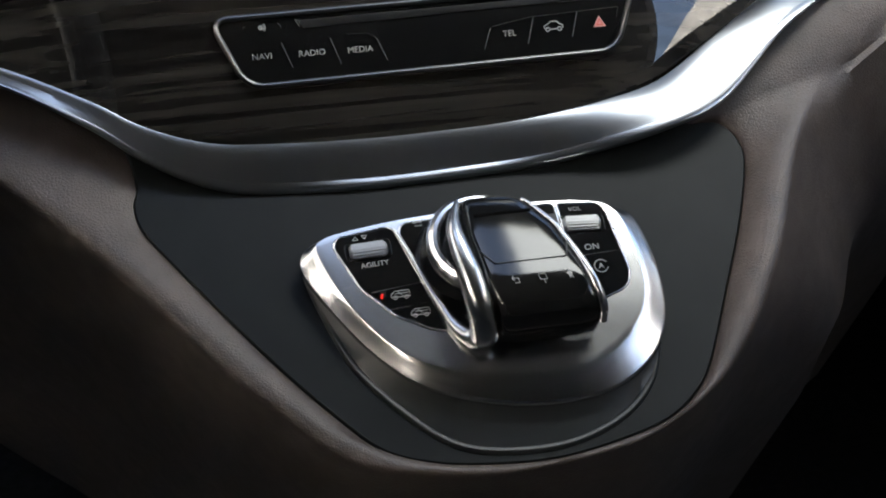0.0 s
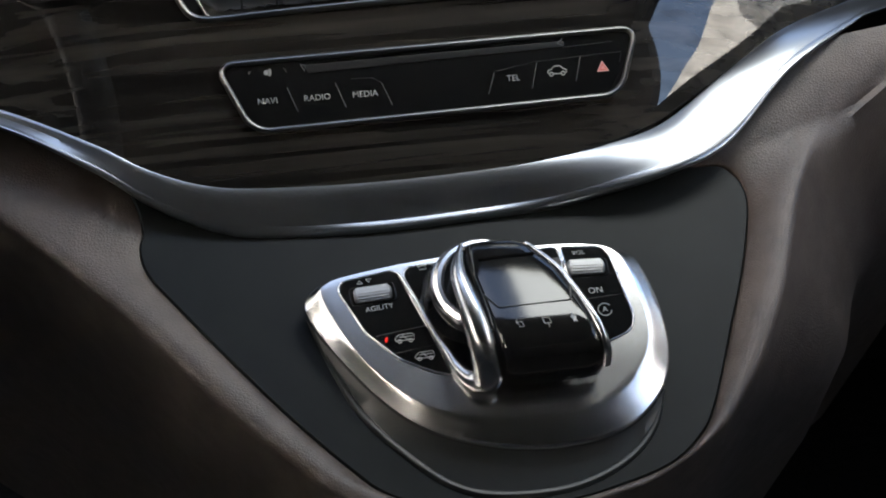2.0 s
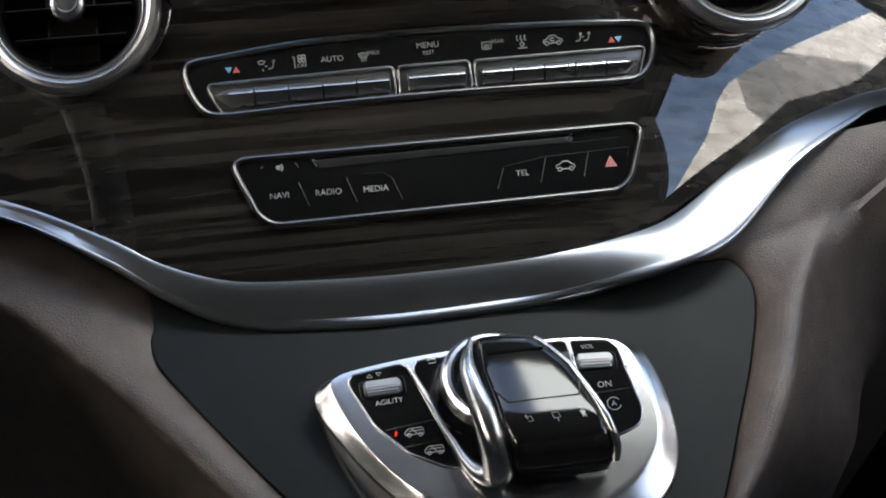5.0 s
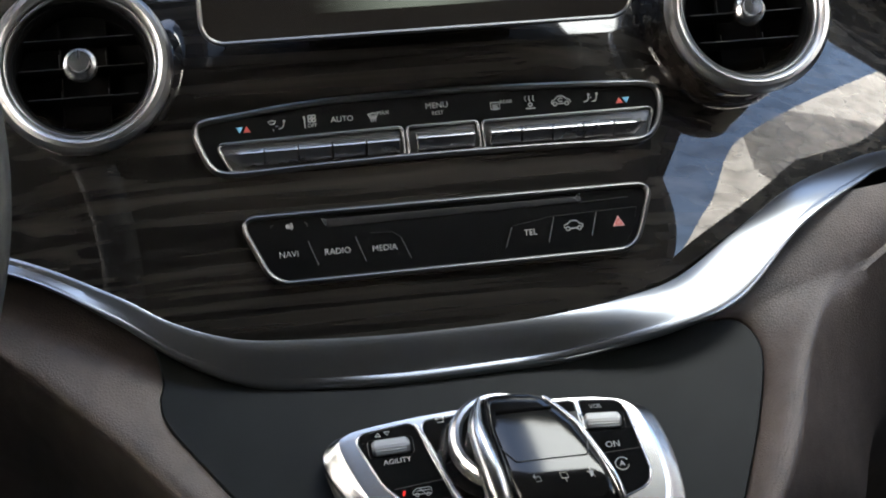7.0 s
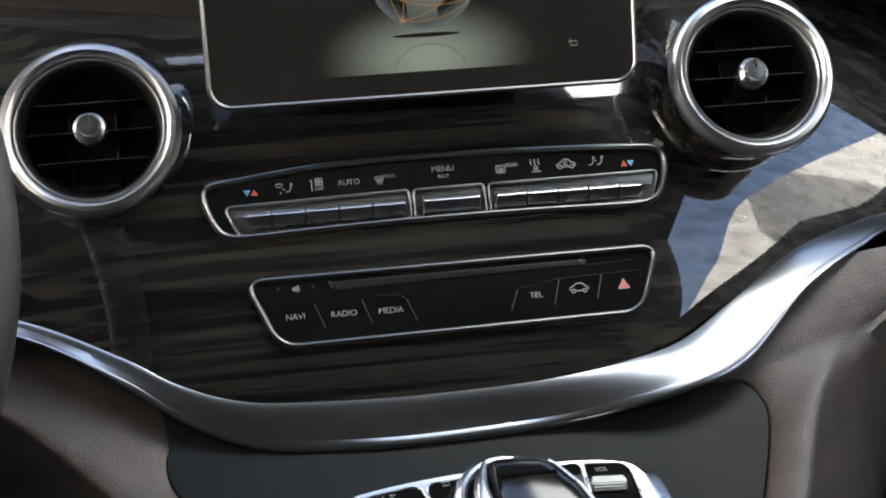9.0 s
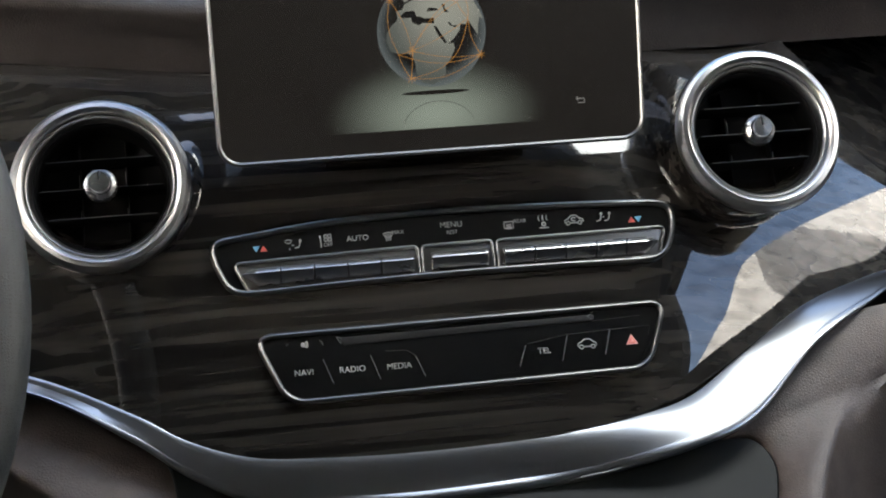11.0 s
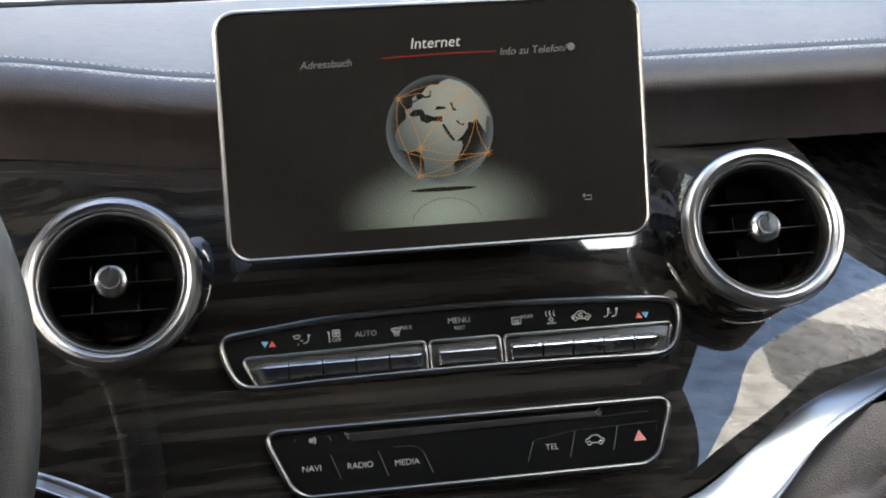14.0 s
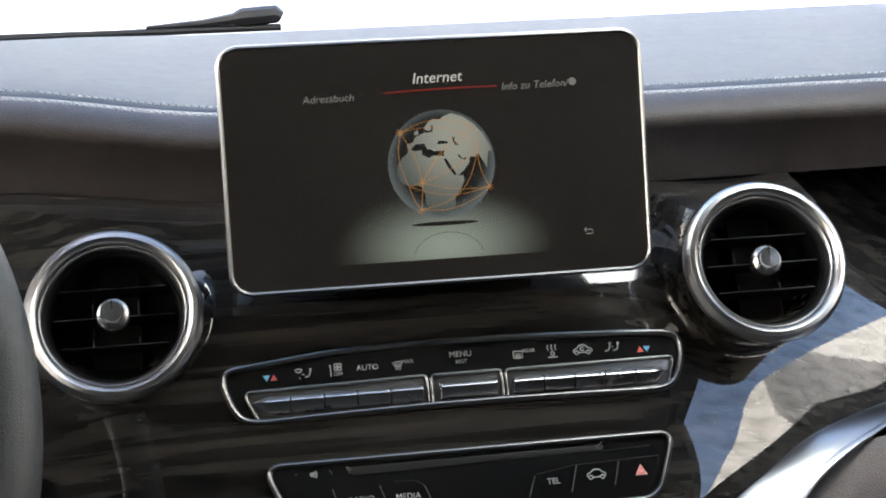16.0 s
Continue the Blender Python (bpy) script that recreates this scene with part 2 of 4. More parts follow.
# ---- cabin shell ----
SIDE_WINDOW = ((-0.24, 1.095), (0.50, 1.085), (0.64, 1.00), (1.15, 0.96), (1.20, 1.10), (0.76, 1.40), (0.50, 1.46), (-0.06, 1.595))


def shell():
    setting("floor", block(-0.85, 1.05, -1.6, 1.5, -0.05, 0.0), DARK, "dark carpeted van floor", "floor")
    setting("ceiling", block(-0.85, 0.93, -1.6, 0.545, 1.60, 1.68), CLOTH, "dark cloth headliner", "ceiling")
    setting("windscreen_header", block(-0.85, 0.93, 0.80, 1.02, 1.60, 1.66), CLOTH, "dark cloth windscreen header", "header")
    setting("wall_back", block(-0.85, 1.05, -1.66, -1.6, 0.0, 1.68), DARK, "dark rear wall of the cabin", "wall")
    bm = block(-0.85, -0.80, -1.6, 1.5, 0.0, 1.03)
    block(-0.85, -0.80, -1.6, -0.62, 1.03, 1.60, bm)
    block(-0.85, -0.80, -0.24, -0.15, 1.03, 1.60, bm)
    block(-0.85, -0.80, -0.62, -0.24, 1.20, 1.60, bm)
    setting("wall_left", bm, DARK, "dark door and pillar beside the cabin with a window opening", "wall")
    # the passenger door, with a sloping rear pillar, a level sill and a falling upper edge
    hole = resample(rounded(SIDE_WINDOW, 0.015), 96)
    rim = [(min(max(0.3 + (y - 0.3) * 12, -1.6), 1.5), min(max(1.25 + (z - 1.25) * 12, 0.0), 1.60)) for y, z in hole]
    bm = bmesh.new()
    loft(bm, [[(x, q[0], q[1]) for q in line] for x, line in ((0.88, rim), (0.93, rim), (0.93, hole), (0.88, hole), (0.88, rim))])
    setting("wall_right", bm, DARK, "dark passenger door and pillars with a window opening", "wall")
    # unseen cover over the gap's left end, added to darken the left bolster
    setting("gap_blocker", block(-0.80, -0.36, 0.56, 0.79, 1.585, 1.605), CLOTH, "unseen dark cover added to block overhead light on the left", "trim")
    setting("bulkhead", block(-0.85, 1.05, 1.42, 1.5, 0.0, 0.86), DARK, "dark bulkhead under the windscreen", "wall")


shell()


def outside():
    m = material("pale_paving", (0.42, 0.41, 0.39), 0.9)
    vary_colour(m, (0.38, 0.37, 0.35), (0.46, 0.45, 0.43), (0.5, 0.5, 0.5))
    w = material("pale_render_wall", (0.66, 0.64, 0.60), 0.9)
    vary_colour(w, (0.74, 0.73, 0.70), (0.80, 0.79, 0.76), (0.1, 0.1, 0.1))
    setting("backdrop", block(-60, 60, 40, 41, -0.5, 9), w, "pale rendered building across the yard", "building")
    g = material("white_plaster", (0.58, 0.57, 0.55), 0.9)
    vary_colour(g, (0.54, 0.53, 0.51), (0.61, 0.60, 0.58), (0.8, 0.8, 0.8))
    b = material("beige_render", (0.42, 0.38, 0.30), 0.9)
    vary_colour(b, (0.38, 0.345, 0.27), (0.46, 0.42, 0.335), (0.3, 0.3, 0.3))
    # unseen reflectors for the veneer: white gable, lower beige house, pale roof edge above
    verge = [(float(y), float(z)) for y, z in spline(((-7.0, 3.2), (-4.8, 4.41), (-3.76, 4.72), (-2.88, 5.05), (-2.1, 5.28), (-1.2, 5.25), (0.2, 4.65), (1.6, 3.85), (3.2, 2.9), (5.0, 1.8)), 50)]
    bm = bmesh.new()
    loft(bm, [[(x, y, z) for y, z in verge + [(5.0, -0.5), (-7.0, -0.5)]] for x in (5.9, 6.4)], True, True, True)
    setting("white_reflector", bm, g, "unseen white gable added for the veneer to reflect", "wall")
    setting("beige_reflector", block(6.6, 7.4, 2.0, 11.0, -0.5, 3.4), b, "unseen low beige block added behind the white reflector", "building")
    bm = bmesh.new()
    loft(bm, [[(5.6, -0.6, z), (5.5, -1.05, z), (4.35, -3.03, z), (2.2, -4.6, z), (1.6, -3.6, z), (3.4, -1.4, z)] for z in (5.8, 6.1)], True, True, True)
    setting("overhead_reflector", bm, b, "unseen pale beige slab added for the veneer to reflect", "roof")
    # unseen slab on posts, added to block the sun from the left windows
    setting("sun_block", block(-4.2, -2.2, -12, 30, 2.9, 5.4), w, "unseen pale slab added to keep the sun off the left windows", "building")
    for k in range(6):
        setting("sun_block_post", block(-4.1, -3.8, -10 + 7 * k, -9.7 + 7 * k, -0.5, 2.9), w, "unseen pale post under the added sun block", "post")
    setting("ground", block(-400, 400, -300, 500, -0.7, -0.5), m, "pale sunlit paving outside the van", "ground")


outside()

# ---- wood fascia ----
VENTS = ((-0.0604, 0.666, -0.1800), (0.2566, 0.666, -0.1761))


def trim_top(x):
    p = spline(((-0.6, -0.012), (-0.3, -0.022), (-0.16, -0.036), (-0.0984, -0.0514), (-0.055, -0.0723), (-0.031, -0.0871), (-0.0064, -0.0968), (0.0188, -0.1006),
                (0.0707, -0.103), (0.1239, -0.1024), (0.1512, -0.1006), (0.1791, -0.0966), (0.2079, -0.089), (0.2388, -0.0699), (0.2703, -0.0504), (0.3009, -0.0403), (0.3215, -0.0363),
                (0.40, -0.027), (0.8, -0.014)), 5000)
    return np.interp(x, p[:, 0], p[:, 1])


def trim_bottom(x):
    p = spline(((-0.6, -0.020), (-0.3, -0.030), (-0.16, -0.045), (-0.0989, -0.0599), (-0.056, -0.0846), (-0.0323, -0.1024), (-0.0081, -0.1157), (0.0167, -0.1229),
                (0.0681, -0.1262), (0.1212, -0.1250), (0.1483, -0.1235), (0.176, -0.1196), (0.2044, -0.1139), (0.2339, -0.103), (0.2669, -0.0725), (0.2986, -0.0543), (0.3199, -0.0462),
                (0.40, -0.034), (0.8, -0.021)), 5000)
    return np.interp(x, p[:, 0], p[:, 1])


def swept(p):
    """The point p of the flat face, carried back where the dashboard sweeps round towards the doors."""
    x = p[0]
    k = 2.9 * max(0.0, min(x, 0.38) - 0.165 + 0.20 * (p[2] - EYE + 0.25)) ** 2 + 1.3 * max(0.0, 0.00 - max(x, -0.22)) ** 2
    e = Vector((0, 0, EYE))
    return e + (Vector(p) - e) * (1 + k)


def fascia_y(x, z):
    """The depth of the veneered face at x and at height z over the eye."""
    y = 0.66 + 0.62 * min(z + 0.214, 0.052) + 0.75 * max(0.0, z + 0.162)
    shelf = smooth(-0.06, -0.02, x) * (1 - smooth(0.17, 0.25, x))
    y += smooth(0.13, 0.25, x) * (4.0 * min(z + 0.25, 0.05) ** 2 + 0.4 * max(0.0, z + 0.20))  # crowned towards the door
    return y + 0.30 * shelf * max(0.0, min(z + 0.187, 0.03))


def podded(p):
    """Brings the face forward round the two vents."""
    for (cx, cy, cz), wide, full in zip(VENTS, (0.0475, 0.060), (0.6, 1.0)):
        r = math.hypot(p.x - cx, (p.z - EYE - cz) / 0.87)
        low = smooth(-0.7, 0.3, (0.8 * (p.x - cx) - 0.6 * (p.z - EYE - cz)) / max(r, 0.001))
        # the pod beside the wheel swells on its inner, lower side alone
        turn = 1.0 if cx > 0 else smooth(0.2, 0.9, (p.x - cx) / max(r, 0.001)) * (1 - smooth(-0.1, 0.3, (p.z - EYE - cz) / max(r, 0.001)))
        w = full * turn * (1 - smooth(0.040, 0.049 + (wide - 0.049) * low, r))
        p.y = p.y * (1 - w) + (cy + 0.006 + 0.60 * (p.z - EYE - cz)) * w + 0.05 * (1 - smooth(0.030, 0.036, r))
    return p


def dash_rise(x):
    return 0.016 * (1 - smooth(-0.14, 0.01, x))


def wood_fascia():
    bm = bmesh.new()
    xs = np.r_[np.linspace(-0.6, -0.13, 30)[:-1], np.linspace(-0.13, 0.36, 560), np.linspace(0.36, 0.8, 30)[1:]]
    tops, rows = trim_top(xs), 190
    rings = []
    for k in range(rows):
        ring = []
        for x, s0 in zip(xs, tops):
            s1 = 0.075 + 1.1 * dash_rise(x) + 0.024 * smooth(0.24, 0.36, x)
            s = s0 - 0.007 if k == 0 else s0 - 0.0003 + (s1 - s0) * min((k - 1) / (rows - 7), 1.0)
            z = -0.214 + 0.8499 * s
            p = podded(swept((x, fascia_y(x, z), EYE + z)))
            p.y += 0.004 if k == 0 else 0.0
            if k > rows - 6:
                f = (k - rows + 6) / 5
                p.y, p.z = p.y * (1 - f) + 0.757 * f, p.z + 0.0012 * f
            ring.append(p)
        rings.append(ring)
    loft(bm, rings, False)
    ob = thing("wood_fascia", Matrix(), "glossy dark brown wood veneer dashboard fascia", "fascia")
    part("veneer", bm, WOOD, ob)


wood_fascia()


def trim_band():
    ob = thing("trim_strip", Matrix(), "curved satin silver metal strip under the wood fascia", "trim strip")
    xs = np.r_[np.linspace(-0.6, -0.13, 40)[:-1], np.linspace(-0.13, 0.36, 180), np.linspace(0.36, 0.8, 30)[1:]]
    prof = [(0.0, -0.004), (0.0, 0.0004), (0.05, 0.0008), (0.20, 0.0013), (0.40, 0.0013), (0.58, 0.0009), (0.70, 0.0004), (0.765, 0.0002), (0.80, -0.0015)]
    low = [(0.770, 0.0001), (0.790, 0.0005), (0.83, 0.0015), (0.88, 0.0023), (0.93, 0.0025), (0.97, 0.0014), (1.0, -0.0010), (1.02, -0.006)]
    flat = {0.770: 0.0003, 0.790: 0.0003, 0.83: 0.0002, 0.88: 0.0, 0.93: -0.0003, 0.97: -0.0010, 1.0: -0.0022, 1.02: -0.006}

    def point(x, a, b, w, h):
        keep = 0.6 * smooth(0.01, 0.07, x) * (1 - smooth(0.12, 0.17, x))
        h = h * keep + flat.get(w, h) * (1 - keep)
        h += 0.015 * w * smooth(0.12, 0.22, x) + 0.010 * max(0.0, w - 0.4) * (1 - smooth(-0.09, 0.01, x))
        return swept(FASCIA @ Vector((x, a + (b - a) * w, h)))

    for name, pr, mat in (("band", prof, TRIM), ("lower_lip", low, TRIM)):
        bm = bmesh.new()
        loft(bm, [[point(x, a, b, w, h) for x, a, b in zip(xs, trim_top(xs), trim_bottom(xs))] for w, h in pr], False)
        part(name, bm, mat, ob)


trim_band()


# ---- console ----
SEAM = [(-0.060, 0.060), (-0.042, 0.030), (-0.0368, 0.0079), (-0.0387, -0.0021), (-0.036, -0.0155), (-0.025, -0.0326), (-0.0035, -0.063), (0.0175, -0.0911), (0.0382, -0.1159), (0.0548, -0.1321), (0.077, -0.1407),
        (0.1049, -0.1446), (0.1289, -0.145), (0.1541, -0.141), (0.1753, -0.135), (0.1903, -0.1253), (0.2017, -0.1109), (0.2192, -0.0743), (0.232, -0.0467), (0.2427, -0.0176), (0.2441, -0.002), (0.2362, 0.0101), (0.215, 0.016), (0.20, 0.06)]
RIDGE = [(-0.20, 0.10), (-0.14, 0.052), (-0.0957, 0.0153), (-0.0493, -0.0336), (-0.0059, -0.0879), (0.018, -0.114), (0.036, -0.1319), (0.0575, -0.1430), (0.1030, -0.1503),
         (0.1515, -0.1461), (0.1780, -0.1371), (0.2018, -0.1222), (0.2196, -0.1033), (0.2343, -0.0832), (0.2475, -0.0595), (0.2580, -0.0355), (0.2675, -0.0140), (0.2810, 0.0080), (0.3000, 0.0270), (0.3250, 0.0430), (0.38, 0.075)]


def console():
    ob = thing("centre_console", CONSOLE, "brown leather centre console with a dark grey plastic plate", "console")
    seam = resample(spline(SEAM, 500), 220, False)
    n = len(seam)
    closed = ccw(seam)
    bm = bmesh.new()
    loft(bm, [lift(grown(closed, -0.0004), -0.003), lift(grown(closed, -0.0004), -0.0008), lift(grown(closed, -0.0012), 0.0)], True, False, True)
    part("plate", bm, GREY, ob, "dark grey soft plastic plate")
    ridge = resample(spline(RIDGE, 500), n, False)
    t = np.gradient(ridge, axis=0)
    t /= np.linalg.norm(t, axis=1)[:, None]
    out = np.stack([t[:, 1], -t[:, 0]], 1)
    if out[n // 2][1] > 0:
        out = -out
    rings = [[(x, y, -0.006) for x, y in seam]]
    u = np.linspace(0, 1, n)
    rise = np.array([0.018 * smooth(0.02, 0.085, q[1]) if q[0] > 0.15 else 0.008 * (1 - smooth(0.01, 0.12, a)) for q, a in zip(ridge, u)])
    side = np.array([smooth(-0.125, -0.06, y) if x > 0.15 else 0.0 for x, y in ridge])
    fan = np.array([0.24 + 0.76 * smooth(-0.12, -0.04, y) if x > 0.15 else 0.24 for x, y in ridge])
    for f, h, up in ((0.0, -0.0006, 0.0), (0.04, 0.0006, 0.0003), (0.12, 0.0018, 0.0010), (0.3, 0.0034, 0.0026), (0.55, 0.0046, 0.0044), (0.8, 0.0044, 0.0056), (0.92, 0.0034, 0.0056), (1.0, 0.0020, 0.0050)):
        rings.append([(*(seam[i] * (1 - f) + ridge[i] * f), h + rise[i] * f + up * side[i] * (1 - smooth(-0.01, 0.04, ridge[i][1]))) for i in range(n)])
    for d, h, g in ((0.0035, -0.0015, 0.0032), (0.009, -0.008, -0.0035), (0.018, -0.022, -0.0150), (0.032, -0.050, -0.036), (0.048, -0.100, -0.066), (0.056, -0.20, -0.15), (0.06, -0.40, -0.40)):
        rings.append([(*(ridge[i] + out[i] * d * fan[i]), h * (1 - side[i]) + g * side[i] + rise[i]) for i in range(n)])
    bm = bmesh.new()
    loft(bm, rings, False)
    part("bolster", bm, BROWN, ob, "padded brown grained leather surround", sharp=60)


console()


# ---- gear and media controls on the console ----
RING = [(0.0304, -0.0448), (0.0325, -0.0545), (0.0417, -0.0710), (0.0538, -0.0886), (0.0683, -0.1037), (0.0858, -0.1138), (0.1086, -0.1208), (0.1325, -0.1229), (0.1580, -0.1186), (0.1761, -0.1052), (0.1844, -0.0880), (0.1859, -0.0650),
        (0.1818, -0.0430), (0.1750, -0.0343), (0.1628, -0.0312), (0.1423, -0.0290), (0.1080, -0.0285), (0.0750, -0.0303), (0.0445, -0.0342), (0.0345, -0.0380)]
DECK = [(0.0380, -0.0425), (0.0415, -0.0545), (0.0480, -0.0695), (0.0580, -0.0850), (0.0710, -0.0977), (0.0870, -0.1055), (0.1086, -0.1100), (0.1325, -0.1118), (0.1530, -0.1066), (0.1680, -0.0950), (0.1755, -0.0810), (0.1765, -0.0640),
        (0.1738, -0.0455), (0.1690, -0.0368), (0.1600, -0.0333), (0.1423, -0.0312), (0.1080, -0.0308), (0.0750, -0.0325), (0.0490, -0.0358), (0.0405, -0.0385)]

FOOT = [(0.0325, -0.0448), (0.0345, -0.0560), (0.0400, -0.0740), (0.0480, -0.0940), (0.0623, -0.1132), (0.0810, -0.1312), (0.1000, -0.1385), (0.1290, -0.1398), (0.1530, -0.1330), (0.1700, -0.1205), (0.1790, -0.1030), (0.1835, -0.0750),
        (0.1800, -0.0470), (0.1740, -0.0360), (0.1628, -0.0325), (0.1423, -0.0300), (0.1080, -0.0295), (0.0750, -0.0315), (0.0455, -0.0350), (0.0360, -0.0385)]


def controller():
    ob = thing("media_controller", CONSOLE, "silver and gloss black media controller with touchpad on the console", "controller")
    ring, deck = ccw(spline(RING, 160, True)), ccw(spline(DECK, 160, True))

    base = ccw(spline(FOOT, 160, True))
    ring = ring + np.stack([0 * ring[:, 0], -0.0014 * np.clip((-0.06 - ring[:, 1]) / 0.05, 0, 1)], 1)
    bm = bmesh.new()
    loft(bm, [lift(grown(base, 0.0012), -0.002), lift(grown(base, 0.0012), 0.0003), lift(grown(base, 0.0006), 0.0012), lift(base, 0.0017), lift(grown(base, -0.0008), 0.0017), lift(grown(base, -0.0018), 0.0012), lift(base * 0.75 + ring * 0.25 + (0, 0.0008), 0.0018), lift(grown(base * 0.35 + ring * 0.65, -0.003), 0.0034), lift(grown(ring, -0.004), 0.0066)])
    part("pedestal", bm, PEDESTAL, ob, "dark grey plastic pedestal")
    bm = bmesh.new()
    rings = [lift(grown(ring, -0.003), 0.0062)]
    for d, h in ((0.0008, 0.0063), (0.0, 0.0072), (0.0, 0.0086), (0.0004, 0.0098), (0.0013, 0.0106)):
        rings.append(lift(grown(ring, -d), h))
    for f, h in ((0.2, 0.0116), (0.55, 0.0132), (0.88, 0.0148), (1.0, 0.0152)):
        rings.append(lift(grown(ring, -0.0015) * (1 - f) + deck * f, h))
    rings.append(lift(grown(deck, -0.002), 0.0153))
    loft(bm, rings, True, False, True)
    part("chrome_base", bm, CHROME, ob, "satin silver base ring", 12)
    H = 0.0153
    left = rounded(((0.0442, -0.0392), (0.0712, -0.0356), (0.0884, -0.0882), (0.0800, -0.0855), (0.0672, -0.0778), (0.0548, -0.0640)), [0.004, 0.004, 0.001, 0.006, 0.010, 0.010])
    mid = rounded(((0.0733, -0.0352), (0.1445, -0.0330), (0.1470, -0.0860), (0.0925, -0.0880)), [0.004, 0.003, 0.003, 0.003])
    right = rounded(((0.1462, -0.0335), (0.1640, -0.0352), (0.1668, -0.0400), (0.1708, -0.0700), (0.1690, -0.0770), (0.1500, -0.0840)), [0.001, 0.005, 0.004, 0.006, 0.006, 0.001])
    for nm, p in (("key_panel", left), ("dial_panel", mid), ("volume_panel", right)):
        part(nm + "_edge", bezel(grown(p, 0.0009), 0.0011, H - 0.001, H + 0.0008), BRIGHT, ob, "thin polished edge")
        part(nm, pad(p, H - 0.002, H + 0.0006, 0.0004), GLOSS, ob, "gloss black button panel", 4)
    # joints between the keys
    for line in (((0.0585, -0.0665), (0.0815, -0.0640)), ((0.0655, -0.0755), (0.0850, -0.0735)), ((0.1480, -0.0500), (0.1695, -0.0490)), ((0.1482, -0.0605), (0.1698, -0.0595))):
        part("key_joint", ribbon((line,), 0.0005, H + 0.0004), MATT, ob)
    # rollers
    for nm, cx, cy, ln, turn in (("agility_roller", 0.0601, -0.0462, 0.0165, 0.04), ("volume_roller", 0.1552, -0.0448, 0.0165, -0.06)):
        bm = bmesh.new()
        rr = [(ln / 2 - 0.0009, 0.0030), (ln / 2, 0.0036)]
        rings = []
        for xx, r in ((-rr[1][0], 0.0022), (-rr[0][0], 0.0031), (rr[0][0], 0.0031), (rr[1][0], 0.0022)):
            rings.append([(xx, r * 1.15 * math.cos(a), r * math.sin(a)) for a in (2 * math.pi * k / 40 for k in range(40))])
        loft(bm, rings, True, True, True)
        bmesh.ops.transform(bm, matrix=Matrix.Translation((cx, cy, H + 0.0002)) @ Matrix.Rotation(turn, 4, "Z"), verts=bm.verts)
        roll = part(nm, bm, ROLLER, ob, "knurled silver thumb roller")
        bm = bmesh.new()
        for i in range(15):
            for k in range(9):
                a = math.radians(10 + k * 20)
                c = Vector((-ln / 2 + 0.0016 + (ln - 0.0032) * (i + 0.5 * (k % 2)) / 14.5, 0.0035 * math.cos(a), 0.0031 * math.sin(a)))
                block(c.x - 0.0003, c.x + 0.0003, c.y - 0.0004, c.y + 0.0004, c.z - 0.0003, c.z + 0.0003, bm)
        bmesh.ops.transform(bm, matrix=Matrix.Translation((cx, cy, H + 0.0002)) @ Matrix.Rotation(turn, 4, "Z"), verts=bm.verts)
        part("knurling", bm, ROLLER, roll, kind="stuff")
        slot = rounded(((-ln / 2 - 0.002, -0.0048), (ln / 2 + 0.002, -0.0048), (ln / 2 + 0.002, 0.0048), (-ln / 2 - 0.002, 0.0048)), 0.002)
        slot = slot @ np.array([[math.cos(turn), math.sin(turn)], [-math.sin(turn), math.cos(turn)]]) + (cx, cy)
        part("roller_well", bezel(slot, 0.0008, H - 0.001, H + 0.0009), GLOSS, ob)
    word("AGILITY", 0.0034, 0.0620, -0.0532, H + 0.0008, PRINT, ob, turn=0.06)
    word("VOL", 0.0030, 0.1535, -0.0372, H + 0.0008, PRINT, ob)
    word("ON", 0.0042, 0.1571, -0.0568, H + 0.0008, PRINT, ob)
    word("A", 0.0036, 0.1592, -0.0665, H + 0.0008, PRINT, ob)
    ring_line = [(0.1592 + 0.0030 * math.cos(a), -0.0665 + 0.0030 * math.sin(a)) for a in np.linspace(0.6, 6.0, 24)]
    tri = [((0.0540, -0.0406), (0.0552, -0.0390), (0.0564, -0.0406), (0.0540, -0.0406)), ((0.0580, -0.0386), (0.0592, -0.0402), (0.0604, -0.0386), (0.0580, -0.0386))]
    back = [((0.0812, -0.0350), (0.0848, -0.0350), (0.0848, -0.0368), (0.0818, -0.0368)), ((0.0822, -0.0343), (0.0812, -0.0350), (0.0822, -0.0357))]
    for nm, lines in (("stop_symbol", [ring_line]), ("up_arrow", tri[:1]), ("down_arrow", tri[1:]), ("back_symbol", back)):
        part(nm, ribbon(lines, 0.00035, H + 0.0007), PRINT, ob)
    for cx, cy in ((0.0706, -0.0690), (0.0778, -0.0783)):
        van = [(cx - 0.0040, cy - 0.0010), (cx - 0.0040, cy + 0.0003), (cx - 0.0024, cy + 0.0018), (cx + 0.0034, cy + 0.0020), (cx + 0.0040, cy + 0.0012), (cx + 0.0040, cy - 0.0010), (cx - 0.0040, cy - 0.0010)]
        wheels = [[(cx + o + 0.0008 * math.cos(a), cy - 0.0012 + 0.0008 * math.sin(a)) for a in np.linspace(0, 2 * math.pi, 12)] for o in (-0.0024, 0.0024)]
        part("van_symbol", ribbon([van, ((cx - 0.0024, cy + 0.0006), (cx + 0.0034, cy + 0.0008)), ((cx - 0.001, cy + 0.0016), (cx + 0.001, cy - 0.0006))] + wheels, 0.0003, H + 0.0007), PRINT, ob)
    part("indicator", pad(rounded(((0.0618, -0.0700), (0.0630, -0.0698), (0.0636, -0.0675), (0.0624, -0.0677)), 0.0004), H, H + 0.0009, 0.0002), glow("red_indicator", (1.0, 0.03, 0.02), 1.2), ob, "lit red indicator")
